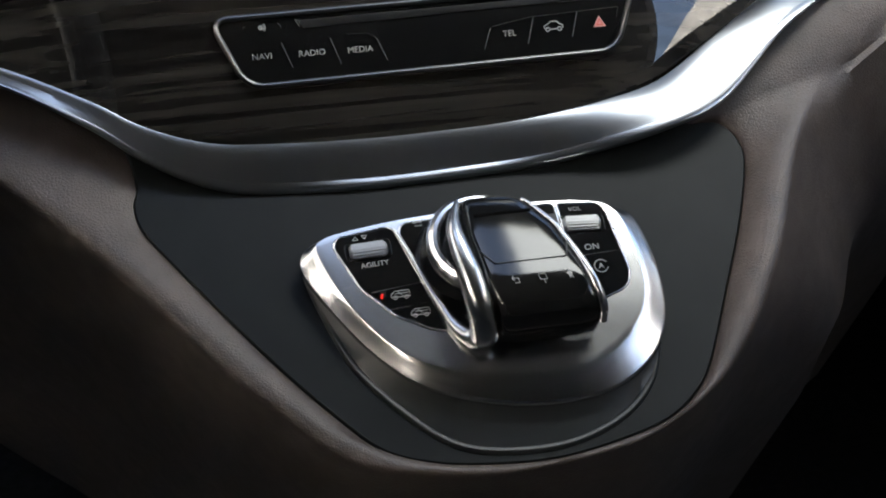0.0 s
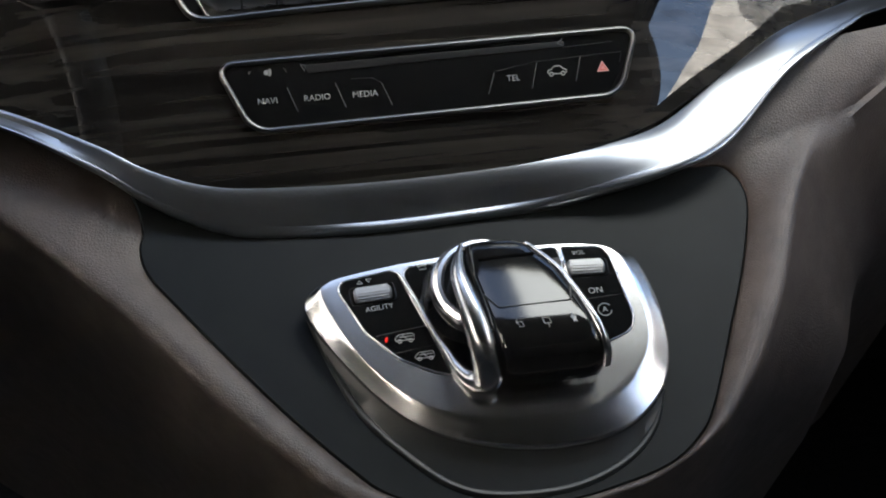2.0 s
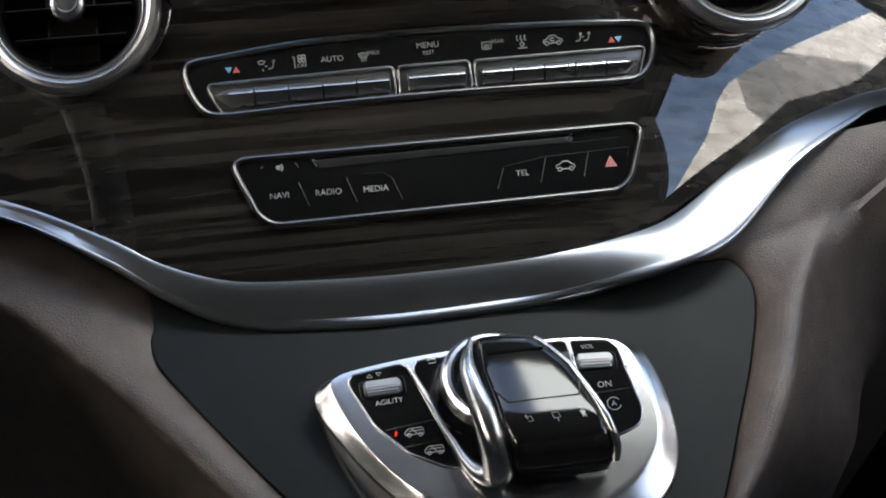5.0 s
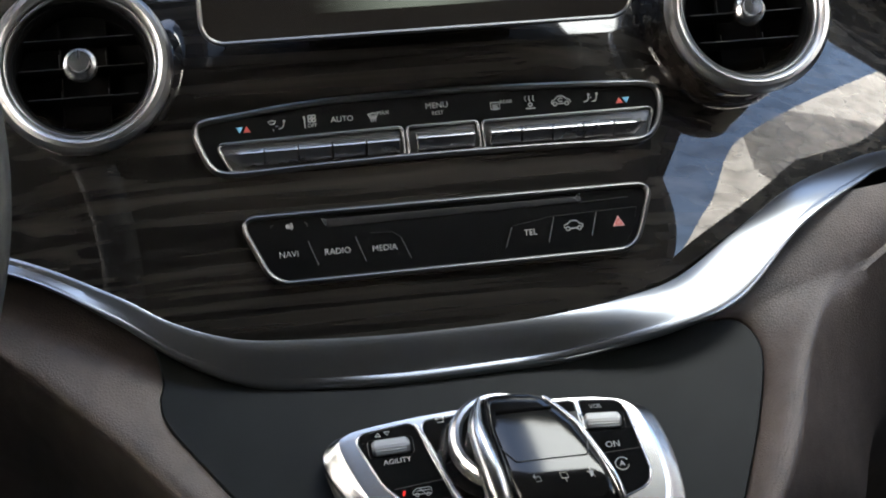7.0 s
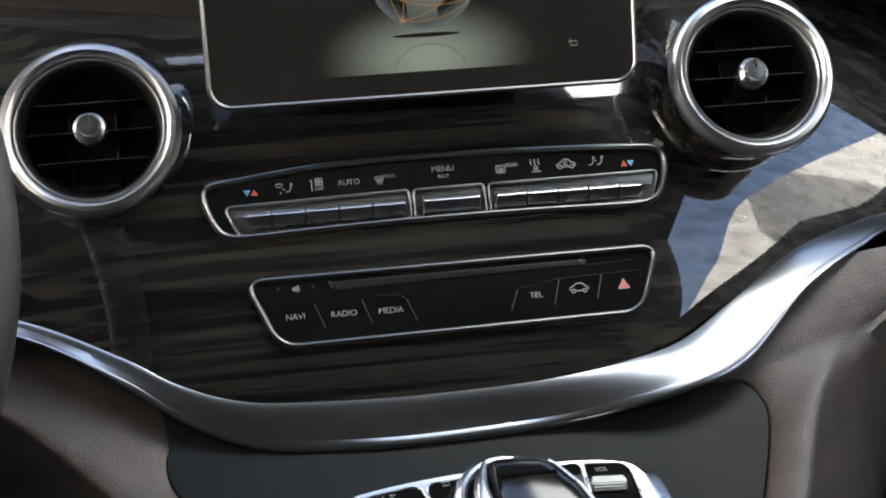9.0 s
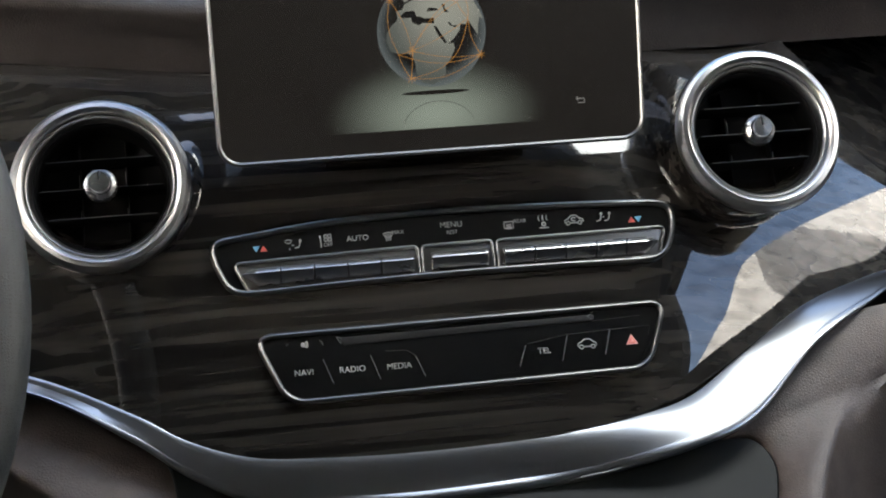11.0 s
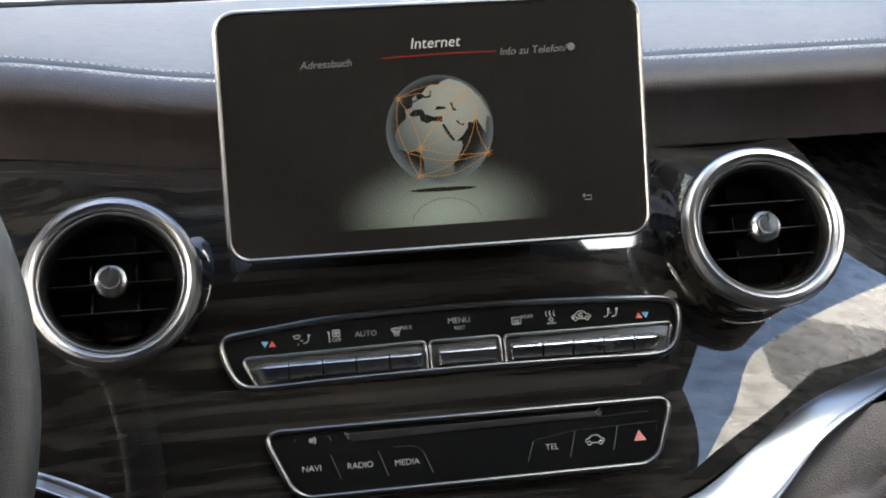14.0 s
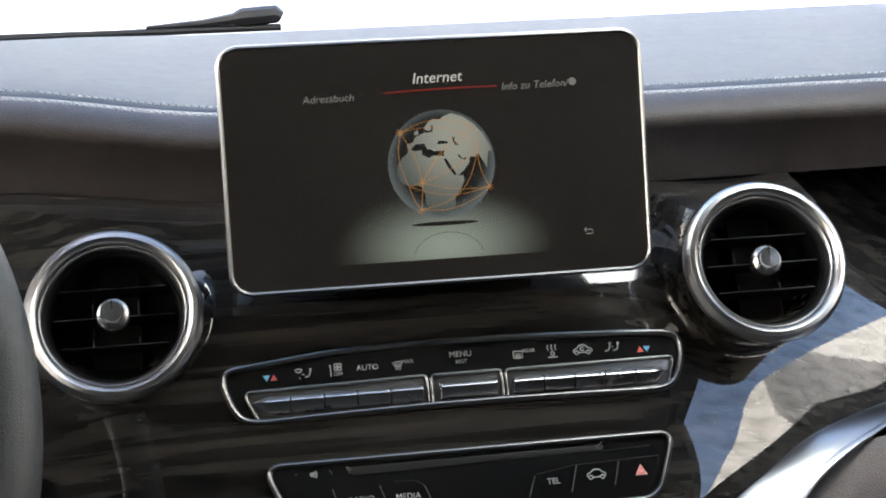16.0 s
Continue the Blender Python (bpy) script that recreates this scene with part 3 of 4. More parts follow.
    # rotary dial under the palm rest
    dial = part("dial", turned(((0.0, 0.008), (0.0205, 0.008), (0.0216, 0.0088), (0.0221, 0.0100), (0.0221, 0.0152), (0.0215, 0.0174), (0.0198, 0.0188), (0.0182, 0.0189), (0.0172, 0.0180), (0.0168, 0.0160), (0.0, 0.0160))), CHROME, ob, "knurled silver rotary dial")
    dial.matrix_basis = pose(0.1058, -0.0545, H) @ Matrix.Diagonal((1, 1, 0.94, 1))
    bm = bmesh.new()
    for k in range(150):
        for j in range(5):
            a = 2 * math.pi * (k + 0.5 * (j % 2)) / 150
            c = Vector((0.0221 * math.cos(a), 0.0221 * math.sin(a), 0.0104 + 0.0011 * j))
            block(c.x - 0.00025, c.x + 0.00025, c.y - 0.00025, c.y + 0.00025, c.z - 0.0003, c.z + 0.0003, bm)
    part("knurling", bm, BRIGHT, dial, kind="stuff")
    part("dial_skirt", turned(((0.0264, 0.0), (0.0256, 0.0022), (0.0238, 0.0046), (0.0222, 0.0068), (0.0210, 0.0084), (0.0, 0.0086))), GLOSS, dial, "gloss black skirt")
    part("dial_top", turned(((0.0, 0.0166), (0.0166, 0.0166), (0.0168, 0.0170))), GLOSS, dial)
    # palm rest with the touchpad
    path = spline(((-0.0366, 0.0320), (-0.0368, 0.0348), (-0.0390, 0.0368), (-0.0470, 0.0390), (-0.0580, 0.0411), (-0.0710, 0.0430), (-0.0850, 0.0441), (-0.0950, 0.0400), (-0.0998, 0.0300), (-0.0988, 0.0190)), 46)
    n = len(path)
    tan = np.gradient(path, axis=0)
    tan /= np.linalg.norm(tan, axis=1)[:, None]
    rings, top = [], []
    for i in range(n):
        f = i / (n - 1)
        xl = np.interp(-path[i][0], (0.030, 0.040, 0.056, 0.076, 0.097), (0.1015, 0.1002, 0.0998, 0.1025, 0.1068))
        xr = np.interp(-path[i][0], (0.0366, 0.0375, 0.0406, 0.0557, 0.0756, 0.0972), (0.1190, 0.1225, 0.1275, 0.1377, 0.1447, 0.1505))
        cx, a = (xl + xr) / 2, (xr - xl) / 2
        nn = np.array([tan[i][1], -tan[i][0]])
        b = 0.0060 if 0 < i < n - 1 else 0.0045
        mid_p = path[i] - nn * b
        ring = []
        for k in range(36):
            an = 2 * math.pi * k / 36
            cc, ss = math.cos(an), math.sin(an)
            px = math.copysign(abs(cc) ** 0.35, cc) * a
            ph = math.copysign(abs(ss) ** 0.55, ss) * b
            ring.append((cx + px, mid_p[0] + nn[0] * ph, mid_p[1] + nn[1] * ph))
        rings.append(ring)
        top.append((cx, a, path[i], nn))
    bm = bmesh.new()
    loft(bm, rings, True, True, True)
    rest = part("palm_rest", bm, PADGLASS, ob, "gloss black palm rest with a touchpad", sharp=50)
    bm = bmesh.new()
    block(0.112, 0.140, -0.088, -0.048, H - 0.001, 0.034, bm)
    part("palm_rest_foot", bm, MATT, ob)

    def on_rest(u, f, up=0.0001):
        i = min(int(f * (n - 1)), n - 2)
        g = f * (n - 1) - i
        v = [tuple(np.r_[cx + u * a, q + nn * up]) for cx, a, q, nn in top[i:i + 2]]
        return tuple(np.array(v[0]) * (1 - g) + np.array(v[1]) * g)

    seamline = [on_rest(u, 0.575 - 0.06 * max(0, abs(u) - 0.72) / 0.2) for u in np.linspace(-0.92, 0.92, 30)]
    part("touchpad_edge", tube(seamline, [0.00028] * 30, 6), MATT, rest)
    slotline = [on_rest(u, 0.34) for u in np.linspace(-0.75, 0.75, 16)]
    part("finger_ridge", tube(slotline, [0.0007] * 16, 8), PADGLASS, rest)
    for nm, cu_, lines in (("back_symbol", -0.5, (((-0.001, 0.0006), (0.0018, 0.0006), (0.0018, -0.0008), (-0.0006, -0.0008)), ((-0.0002, 0.0013), (-0.001, 0.0006), (-0.0002, -0.0001)))),
                           ("screen_symbol", 0.05, (((-0.0016, -0.0006), (0.0016, -0.0006), (0.0016, 0.0010), (-0.0016, 0.0010), (-0.0016, -0.0006)), ((0, -0.0006), (0, -0.0018))))):
        bm = bmesh.new()
        for line in lines:
            tube([on_rest(cu_ + px / 0.0245, 0.645 - py / 0.078, 0.00012) for px, py in line], [0.0002] * len(line), 6, 1.0, bm)
        part(nm, bm, PRINT, rest)
    bm = bmesh.new()
    star = [(0.0017 * (1 if k % 2 == 0 else 0.42) * math.sin(k * math.pi / 5), 0.0017 * (1 if k % 2 == 0 else 0.42) * math.cos(k * math.pi / 5)) for k in range(10)]
    loft(bm, [[on_rest(0.58 + px / 0.0245, 0.645 - py / 0.078, up) for px, py in star] for up in (0.0, 0.0003)], True, False, True)
    part("star_symbol", bm, PRINT, rest)
    # chrome rails along both sides of the palm rest
    bow = ((0.0982, -0.0393, 0.0375), (0.0955, -0.0473, 0.0390), (0.0943, -0.0548, 0.0405), (0.0952, -0.0646, 0.0410), (0.0972, -0.0763, 0.0400), (0.0996, -0.0864, 0.0360), (0.1013, -0.0923, 0.0290),
           (0.1009, -0.0959, 0.0220), (0.0968, -0.0943, 0.0180), (0.0909, -0.0870, 0.0165), (0.0870, -0.0774, 0.0160), (0.0836, -0.0688, 0.0158), (0.0783, -0.0534, 0.0156), (0.0721, -0.0371, 0.0155))
    wide = (0.0008, 0.0022, 0.0032, 0.0040, 0.0048, 0.0055, 0.0058, 0.0053, 0.0044, 0.0030, 0.0020, 0.0014, 0.0009, 0.0007)
    fine = spline([(q[0], q[1], q[2] + 0.0008, r * 1.1) for q, r in zip(bow, wide)], 90)
    part("hooked_rail", tube([tuple(q[:3]) for q in fine.tolist()], fine[:, 3].tolist(), 20), RAIL, ob, "satin silver rail hooking round into the base", 70)
    rail = [on_rest(0.99, f, -0.0012) for f in np.linspace(0.24, 0.88, 24)]
    part("side_rail", tube(rail, [0.0008 + 0.0011 * smooth(0.0, 0.8, i / 23) for i in range(24)], 12), CHROME, ob, "thin silver side rail")


controller()


# ---- climate panel ----
def climate_panel():
    ob = thing("climate_panel", FASCIA, "black climate control panel with silver frame and button row", "control panel")
    edge = outline([(0.0000, -0.0236), (0.0421, -0.0224), (0.0956, -0.0216), (0.1502, -0.0219), (0.1960, -0.0228), (0.2055, -0.0208), (0.2108, -0.0100), (0.2128, 0.0025), (0.2100, 0.0072), (0.2030, 0.0082),
                    (0.1542, 0.0104), (0.0993, 0.0118), (0.0427, 0.0106), (0.0000, 0.0062), (-0.0118, 0.0052), (-0.0150, 0.0022), (-0.0105, -0.0130), (-0.0062, -0.0215)], 160)
    for _ in range(6):
        edge = 0.5 * edge + 0.25 * (np.roll(edge, 1, 0) + np.roll(edge, -1, 0))
    part("back_plate", pad(grown(edge, -0.0008), -0.004, 0.0006, 0.0004), GLOSS, ob, "", 4)
    part("frame", bezel(edge, 0.0030, -0.001, 0.0036), PANEL_FRAME, ob, "satin silver frame")
    # metal tray with the three groups of keys
    for nm, a, b in (("tray", -0.0025, 0.0838), ("tray", 0.0865, 0.1200), ("tray", 0.1228, 0.2060)):
        la, lb = (0.006, 0.0) if a < 0 else (0.0, 0.0), 0.005 if b > 0.2 else 0.0
        tray = rounded(((a + la[0], -0.0208), (b - lb, -0.0196), (b, -0.0062), (a, -0.0078 if a < 0 else -0.0064)), 0.0018)
        part(nm, pad(tray, 0.0, 0.0010, 0.0003), TRAY, ob, "dark metallic tray")
        part("tray_edge", bezel(grown(tray, 0.0012), 0.0016, 0.0004, 0.0026), FRAME, ob, "satin silver tray edge")

    def key(x0, x1, s, nm="key", taper=0):
        bm = bmesh.new()
        prof = [(-0.0058, 0.0008), (-0.0056, 0.0022), (-0.0046, 0.0036), (-0.0012, 0.0060), (-0.0006, 0.0063), (0.0000, 0.0061), (0.0016, 0.0049), (0.0022, 0.0038), (0.0024, 0.0008)]
        ends = [(x0, 0.88, 0.92), (x0 + 0.0004, 1, 1), (x1 - 0.0004, 1, 1), (x1, 0.88, 0.92)]
        if taper < 0:
            ends[:2] = [(x0 - 0.0020, 0.10, 0.55), (x0 + 0.0014, 0.55, 0.88), (x0 + 0.0050, 1, 1)]
        if taper > 0:
            ends[2:] = [(x1 - 0.0050, 1, 1), (x1 - 0.0014, 0.55, 0.88), (x1 + 0.0020, 0.10, 0.55)]
        loft(bm, [[(x, s + q * k, h * k2) for q, h in prof] for x, k, k2 in ends], True, True, True)
        k = part(nm, bm, KEY, ob, "dark silver key with a knurled upper edge", 40)
        bm = bmesh.new()
        m = int((x1 - x0 - 0.002) / 0.0007)
        for i in range(m):
            for j in (0, 1):
                c = x0 + 0.001 + 0.0007 * i + 0.00035 * j
                block(c - 0.00022, c + 0.00022, s + 0.0001 + 0.0007 * j, s + 0.0006 + 0.0007 * j, 0.0050 - 0.0004 * j, 0.0063 - 0.0006 * j, bm)
        part("knurling", bm, ROLLER, k, kind="stuff")

    for i in range(5):
        key(0.0030 + 0.0158 * i, 0.0030 + 0.0158 * (i + 1) - 0.0003, -0.0130 + 0.0001 * i, taper=-1 if i == 0 else 0)
        key(0.1253 + 0.0150 * i, 0.1253 + 0.0150 * (i + 1) - 0.0003, -0.0126 - 0.0001 * i, taper=1 if i == 4 else 0)
    key(0.0902, 0.1176, -0.0124)
    # symbols
    h = 0.0008
    for x, c1, c2 in ((0.0100, BLUE, RED), (0.1921, RED, BLUE)):
        up = c1 is RED
        for q, c, flip in ((x - 0.0017, c1, up), (x + 0.0017, c2, not up)):
            d = 1 if flip else -1
            bm = bmesh.new()
            loft(bm, [lift(((q - 0.0018, -0.0011 - 0.0014 * d), (q + 0.0018, -0.0011 - 0.0014 * d), (q, -0.0011 + 0.0016 * d)), hh) for hh in (h, h + 0.0002)], True, True, True)
            part("arrow_symbol", bm, c, ob)
    word("AUTO", 0.0038, 0.0564, 0.0004, h, PRINT, ob)
    word("MENU", 0.0040, 0.1017, 0.0034, h, PRINT, ob)
    word("REST", 0.0026, 0.1018, -0.0003, h, PRINT, ob)
    word("MAX", 0.0028, 0.0758, 0.0018, h, PRINT, ob)
    word("REAR", 0.0026, 0.1352, 0.0026, h, PRINT, ob)
    word("OFF", 0.0026, 0.0422, -0.0016, h, PRINT, ob)

    def loop(cx, cy, r, ry=None, a0=0.0, a1=2 * math.pi, m=14):
        return [(cx + r * math.cos(a), cy + (ry or r) * math.sin(a)) for a in np.linspace(a0, a1, m)]

    def fan_shape(cx, cy, w):
        return [(cx - w * 0.5, cy - w * 0.45), (cx - w, cy + w * 0.3), (cx, cy + w * 0.55), (cx + w, cy + w * 0.3), (cx + w * 0.5, cy - w * 0.45), (cx - w * 0.5, cy - w * 0.45)]

    def seat(cx, cy, d):
        return [[(cx + 0.0011 * d, cy + 0.0018), (cx + 0.0008 * d, cy + 0.0002), (cx + 0.0002 * d, cy - 0.0008), (cx - 0.0016 * d, cy - 0.0012)], loop(cx + 0.0012 * d, cy + 0.0024, 0.0004)]

    icons = {
        "air_symbol": [fan_shape(0.0235, 0.0013, 0.0017)] + seat(0.0280, -0.0008, 1) + [[(0.0250, -0.0006), (0.0262, -0.0006)], [(0.0240, -0.0018), (0.0240, -0.0028)]],
        "fan_symbol": [loop(0.0413, 0.0026, 0.0008), loop(0.0431, 0.0026, 0.0008), loop(0.0413, 0.0009, 0.0008), loop(0.0431, 0.0009, 0.0008), [(0.0388, 0.0030), (0.0388, -0.0026)], [(0.0382, 0.0030), (0.0388, 0.0014)]],
        "windscreen_symbol": [fan_shape(0.0710, 0.0008, 0.0024)] + [[(0.0700 + 0.001 * k, 0.0012), (0.0700 + 0.001 * k, -0.0020)] for k in range(3)],
        "rear_window_symbol": [[(0.1275, -0.0006), (0.1275, 0.0026), (0.1318, 0.0026), (0.1318, -0.0006), (0.1275, -0.0006)]] + [[(0.1288 + 0.0009 * k, 0.0016), (0.1288 + 0.0009 * k, -0.0012)] for k in range(3)],
        "heating_symbol": [[(0.1448 + 0.0019 * k, 0.0046), (0.1444 + 0.0019 * k, 0.0030), (0.1450 + 0.0019 * k, 0.0018)] for k in range(3)] + [loop(0.1468, 0.0002, 0.0009), [(0.1445, -0.0016), (0.1491, -0.0016)]],
        "car_symbol": [[(0.1572, -0.0004), (0.1574, 0.0010), (0.1590, 0.0018), (0.1604, 0.0032), (0.1628, 0.0034), (0.1646, 0.0018), (0.1662, 0.0012), (0.1664, -0.0002)], loop(0.1588, -0.0004, 0.0009), loop(0.1646, -0.0004, 0.0009), [(0.1598, -0.0004), (0.1636, -0.0004)], loop(0.1617, 0.0014, 0.0011, 0.0008, 0.6, 5.6)],
        "seats_symbol": seat(0.1745, 0.0006, 1) + seat(0.1786, 0.0006, 1) + [[(0.1762, 0.0014), (0.1770, 0.0014)]],
    }
    for nm, lines in icons.items():
        part(nm, ribbon(lines, 0.00052, h), PRINT, ob)


KEY = satin("dark_satin_key", 0.38, 0.27)

climate_panel()


# ---- radio panel ----
def radio_panel():
    ob = thing("radio_panel", FASCIA, "gloss black radio panel with disc slot and silver frame", "control panel")
    edge = rounded(((0.0166, -0.0752), (0.1902, -0.0742), (0.2025, -0.0416), (0.0018, -0.0420)), [0.012, 0.012, 0.006, 0.006], 12)
    edge[:, 1] += np.where(edge[:, 1] < -0.058, -0.0022, 0.0010) * (1 - ((edge[:, 0] - 0.1) / 0.1) ** 2).clip(0, 1)
    edge = resample(edge, 160)
    part("glass", pad(grown(edge, -0.0006), -0.004, 0.0010, 0.0004), GLOSS, ob, "gloss black face")
    part("frame", bezel(edge, 0.0027, -0.001, 0.0032), PANEL_FRAME, ob, "satin silver frame")
    slot = rounded(((0.0450, -0.0505), (0.1650, -0.0490), (0.1655, -0.0462), (0.0435, -0.0466)), 0.0008)
    part("disc_slot", pad(slot, 0.0, 0.0014, 0.0003), MATT, ob, "matt disc slot")
    h = 0.0011
    for x0, s0, x1, s1 in ((0.0348, -0.0561, 0.0387, -0.0676), (0.0569, -0.0560, 0.0607, -0.0679), (0.0780, -0.0580, 0.0818, -0.0685), (0.1306, -0.0582, 0.1268, -0.0678), (0.1512, -0.0551, 0.1475, -0.0670), (0.1720, -0.0545, 0.1686, -0.0657)):
        part("key_joint", ribbon((((x0, s0), (x1, s1)),), 0.0003, h), LINE, ob)
    for line in (((0.1315, -0.0575), (0.1500, -0.0547), (0.1918, -0.0536), (0.1905, -0.0585)), ((0.1640, -0.0492), (0.1880, -0.0485)), ((0.0640, -0.0548), (0.0740, -0.0552), (0.0780, -0.0580))):
        part("key_joint", ribbon((line,), 0.00018, h), FAINT, ob)
    for t, x, y in (("NAVI", 0.0255, -0.0616), ("RADIO", 0.0480, -0.0620), ("MEDIA", 0.0699, -0.0624), ("TEL", 0.1393, -0.0615)):
        word(t, 0.0040, x, y, h, PRINT, ob)
    c = (0.1602, -0.0603)
    car = [[(c[0] - 0.0044, c[1] - 0.0006), (c[0] - 0.0042, c[1] + 0.0008), (c[0] - 0.0026, c[1] + 0.0014), (c[0] - 0.0012, c[1] + 0.0026), (c[0] + 0.0016, c[1] + 0.0026), (c[0] + 0.0030, c[1] + 0.0012), (c[0] + 0.0044, c[1] + 0.0006), (c[0] + 0.0044, c[1] - 0.0008)], [(c[0] - 0.0018, c[1] - 0.0010), (c[0] + 0.0018, c[1] - 0.0010)]]
    for o in (-0.0028, 0.0028):
        car.append([(c[0] + o + 0.0009 * math.cos(a), c[1] - 0.0010 + 0.0009 * math.sin(a)) for a in np.linspace(0, 2 * math.pi, 12)])
    part("car_symbol", ribbon(car, 0.0005, h), PRINT, ob)
    w = (0.1821, -0.0601)
    for nm, r, hh, mat in (("warning_triangle", 0.0034, h, PINK), ("warning_triangle", 0.0022, h + 0.0002, RED), ("warning_triangle", 0.0012, h + 0.0004, PINK)):
        bm = bmesh.new()
        loft(bm, [lift([(w[0] + r * math.sin(a), w[1] - 0.0004 + r * math.cos(a)) for a in (0, 2.094, 4.189)][::-1], z) for z in (hh, hh + 0.0002)], True, True, True)
        part(nm, bm, mat, ob, "red and white warning triangle")
    d = (0.0262, -0.0485)
    part("disc_symbol", ribbon([[(d[0] + r * math.cos(a), d[1] + r * math.sin(a)) for a in np.linspace(0, 6.28, 14)] for r in (0.0004, 0.0009)] + [[(d[0] + r * math.cos(a), d[1] + r * math.sin(a)) for a in np.linspace(-0.9, 0.9, 8)] for r in (0.0016, 0.0022)], 0.0004, h), PRINT, ob)
    part("slot_mark", ribbon((((0.0340, -0.0470), (0.0350, -0.0478), (0.0353, -0.0492)), ((0.0195, -0.0475), (0.0185, -0.0475), (0.0185, -0.0485))), 0.0003, h), LINE, ob)
    part("eject_mark", ribbon((((0.1650, -0.0448), (0.1618, -0.0470), (0.1640, -0.0484)),), 0.0004, 0.0014), LINE, ob)
    part("slot_end", ribbon((((0.0420, -0.0462), (0.0440, -0.0468), (0.0438, -0.0496), (0.0420, -0.0462)),), 0.0004, 0.0014), LINE, ob)



FAINT = material("faint_joint", (0.06, 0.06, 0.06), 0.4)
radio_panel()


# ---- air vents ----
def air_vent(cx, cy, cz):
    tilt = radians(31)
    m = Matrix(((1, 0, 0, cx), (0, math.sin(tilt), -math.cos(tilt), cy), (0, math.cos(tilt), math.sin(tilt), EYE + cz), (0, 0, 0, 1))) @ Matrix.Scale(0.972, 4)
    ob = thing("air_vent", m, "round black air vent with a satin silver ring", "air vent", group="round vents on the fascia")
    part("outer_ring", turned(((0.0385, -0.034), (0.0388, -0.012), (0.0408, -0.0070), (0.0424, -0.0040), (0.0428, -0.0018), (0.0420, 0.0010), (0.0402, 0.0034), (0.0380, 0.0040), (0.0362, 0.0030), (0.0352, 0.0012), (0.0350, -0.001)), 96), RINGS, ob, "satin silver ring")
    part("inner_ring", turned(((0.0353, -0.001), (0.0350, 0.0008), (0.0344, 0.0014), (0.0337, 0.0008), (0.0331, -0.0010), (0.0326, -0.0026), (0.0323, -0.0040), (0.0322, -0.0060)), 96), RINGS, ob, "satin inner ring sloping inwards")
    part("bowl", turned(((0.0323, -0.0042), (0.0314, -0.0052), (0.0306, -0.0075), (0.0303, -0.022), (0.0, -0.024)), 64), BLADE, ob, "gloss black bowl")
    for k in (-1, 0, 1):
        half = math.sqrt(0.0296 ** 2 - (0.0142 * k) ** 2)
        bm = bmesh.new()
        loft(bm, [[(x, 0.0142 * k + q, z) for q, z in ((-0.0004, -0.006), (0.0, -0.0048), (0.0004, -0.006), (0.0006, -0.020), (-0.0006, -0.020))] for x in (-half, half)], True, True, True)
        blade = part("blade", bm, BLADE, ob, "black horizontal blade")
        part("blade_edge", tube(((-half * 0.97, 0.0142 * k, -0.0046), (half * 0.97, 0.0142 * k, -0.0046)), (0.00022, 0.00022), 6), FRAME, blade, "thin bright edge")
    for k in (-1, 1):
        vane = part("vane", block(0.011 * k - 0.0004, 0.011 * k + 0.0004, -0.026, 0.026, -0.0225, -0.017), BLADE, ob)
        for lo, hi in ((-0.0140, -0.0080), (0.0030, 0.0100)):
            part("vane_edge", tube(((0.011 * k, lo, -0.0150), (0.011 * k, hi, -0.0150)), (0.00016, 0.00016), 6), LINE, vane)
    knob = part("knob", turned(((0.0, -0.012), (0.0060, -0.012), (0.0074, -0.005), (0.0077, 0.0005), (0.0073, 0.0022), (0.0062, 0.0030), (0.0056, 0.0036), (0.0053, 0.0054), (0.0047, 0.0062), (0.0, 0.0065)), 48), KNOB, ob, "small silver knob with a knurled skirt")
    bm = bmesh.new()
    for k in range(48):
        a = 2 * math.pi * k / 48
        for z in (-0.0025, -0.0010, 0.0005):
            c = Vector((0.0077 * math.cos(a + z * 30), 0.0077 * math.sin(a + z * 30), z))
            block(c.x - 0.0003, c.x + 0.0003, c.y - 0.0003, c.y + 0.0003, c.z - 0.0005, c.z + 0.0005, bm)
    part("knurling", bm, BRIGHT, knob, kind="stuff")
    part("marker", block(-0.0004, 0.0004, 0.0010, 0.0054, 0.0050, 0.0069), MATT, knob)


KNOB = satin("satin_knob", 0.50, 0.26)
BLADE = material("vent_blade", (0.0030, 0.0031, 0.0032), 0.6)
BLADE.node_tree.nodes["Principled BSDF"].inputs["Specular IOR Level"].default_value = 0.06
for vent in VENTS:
    air_vent(*vent)


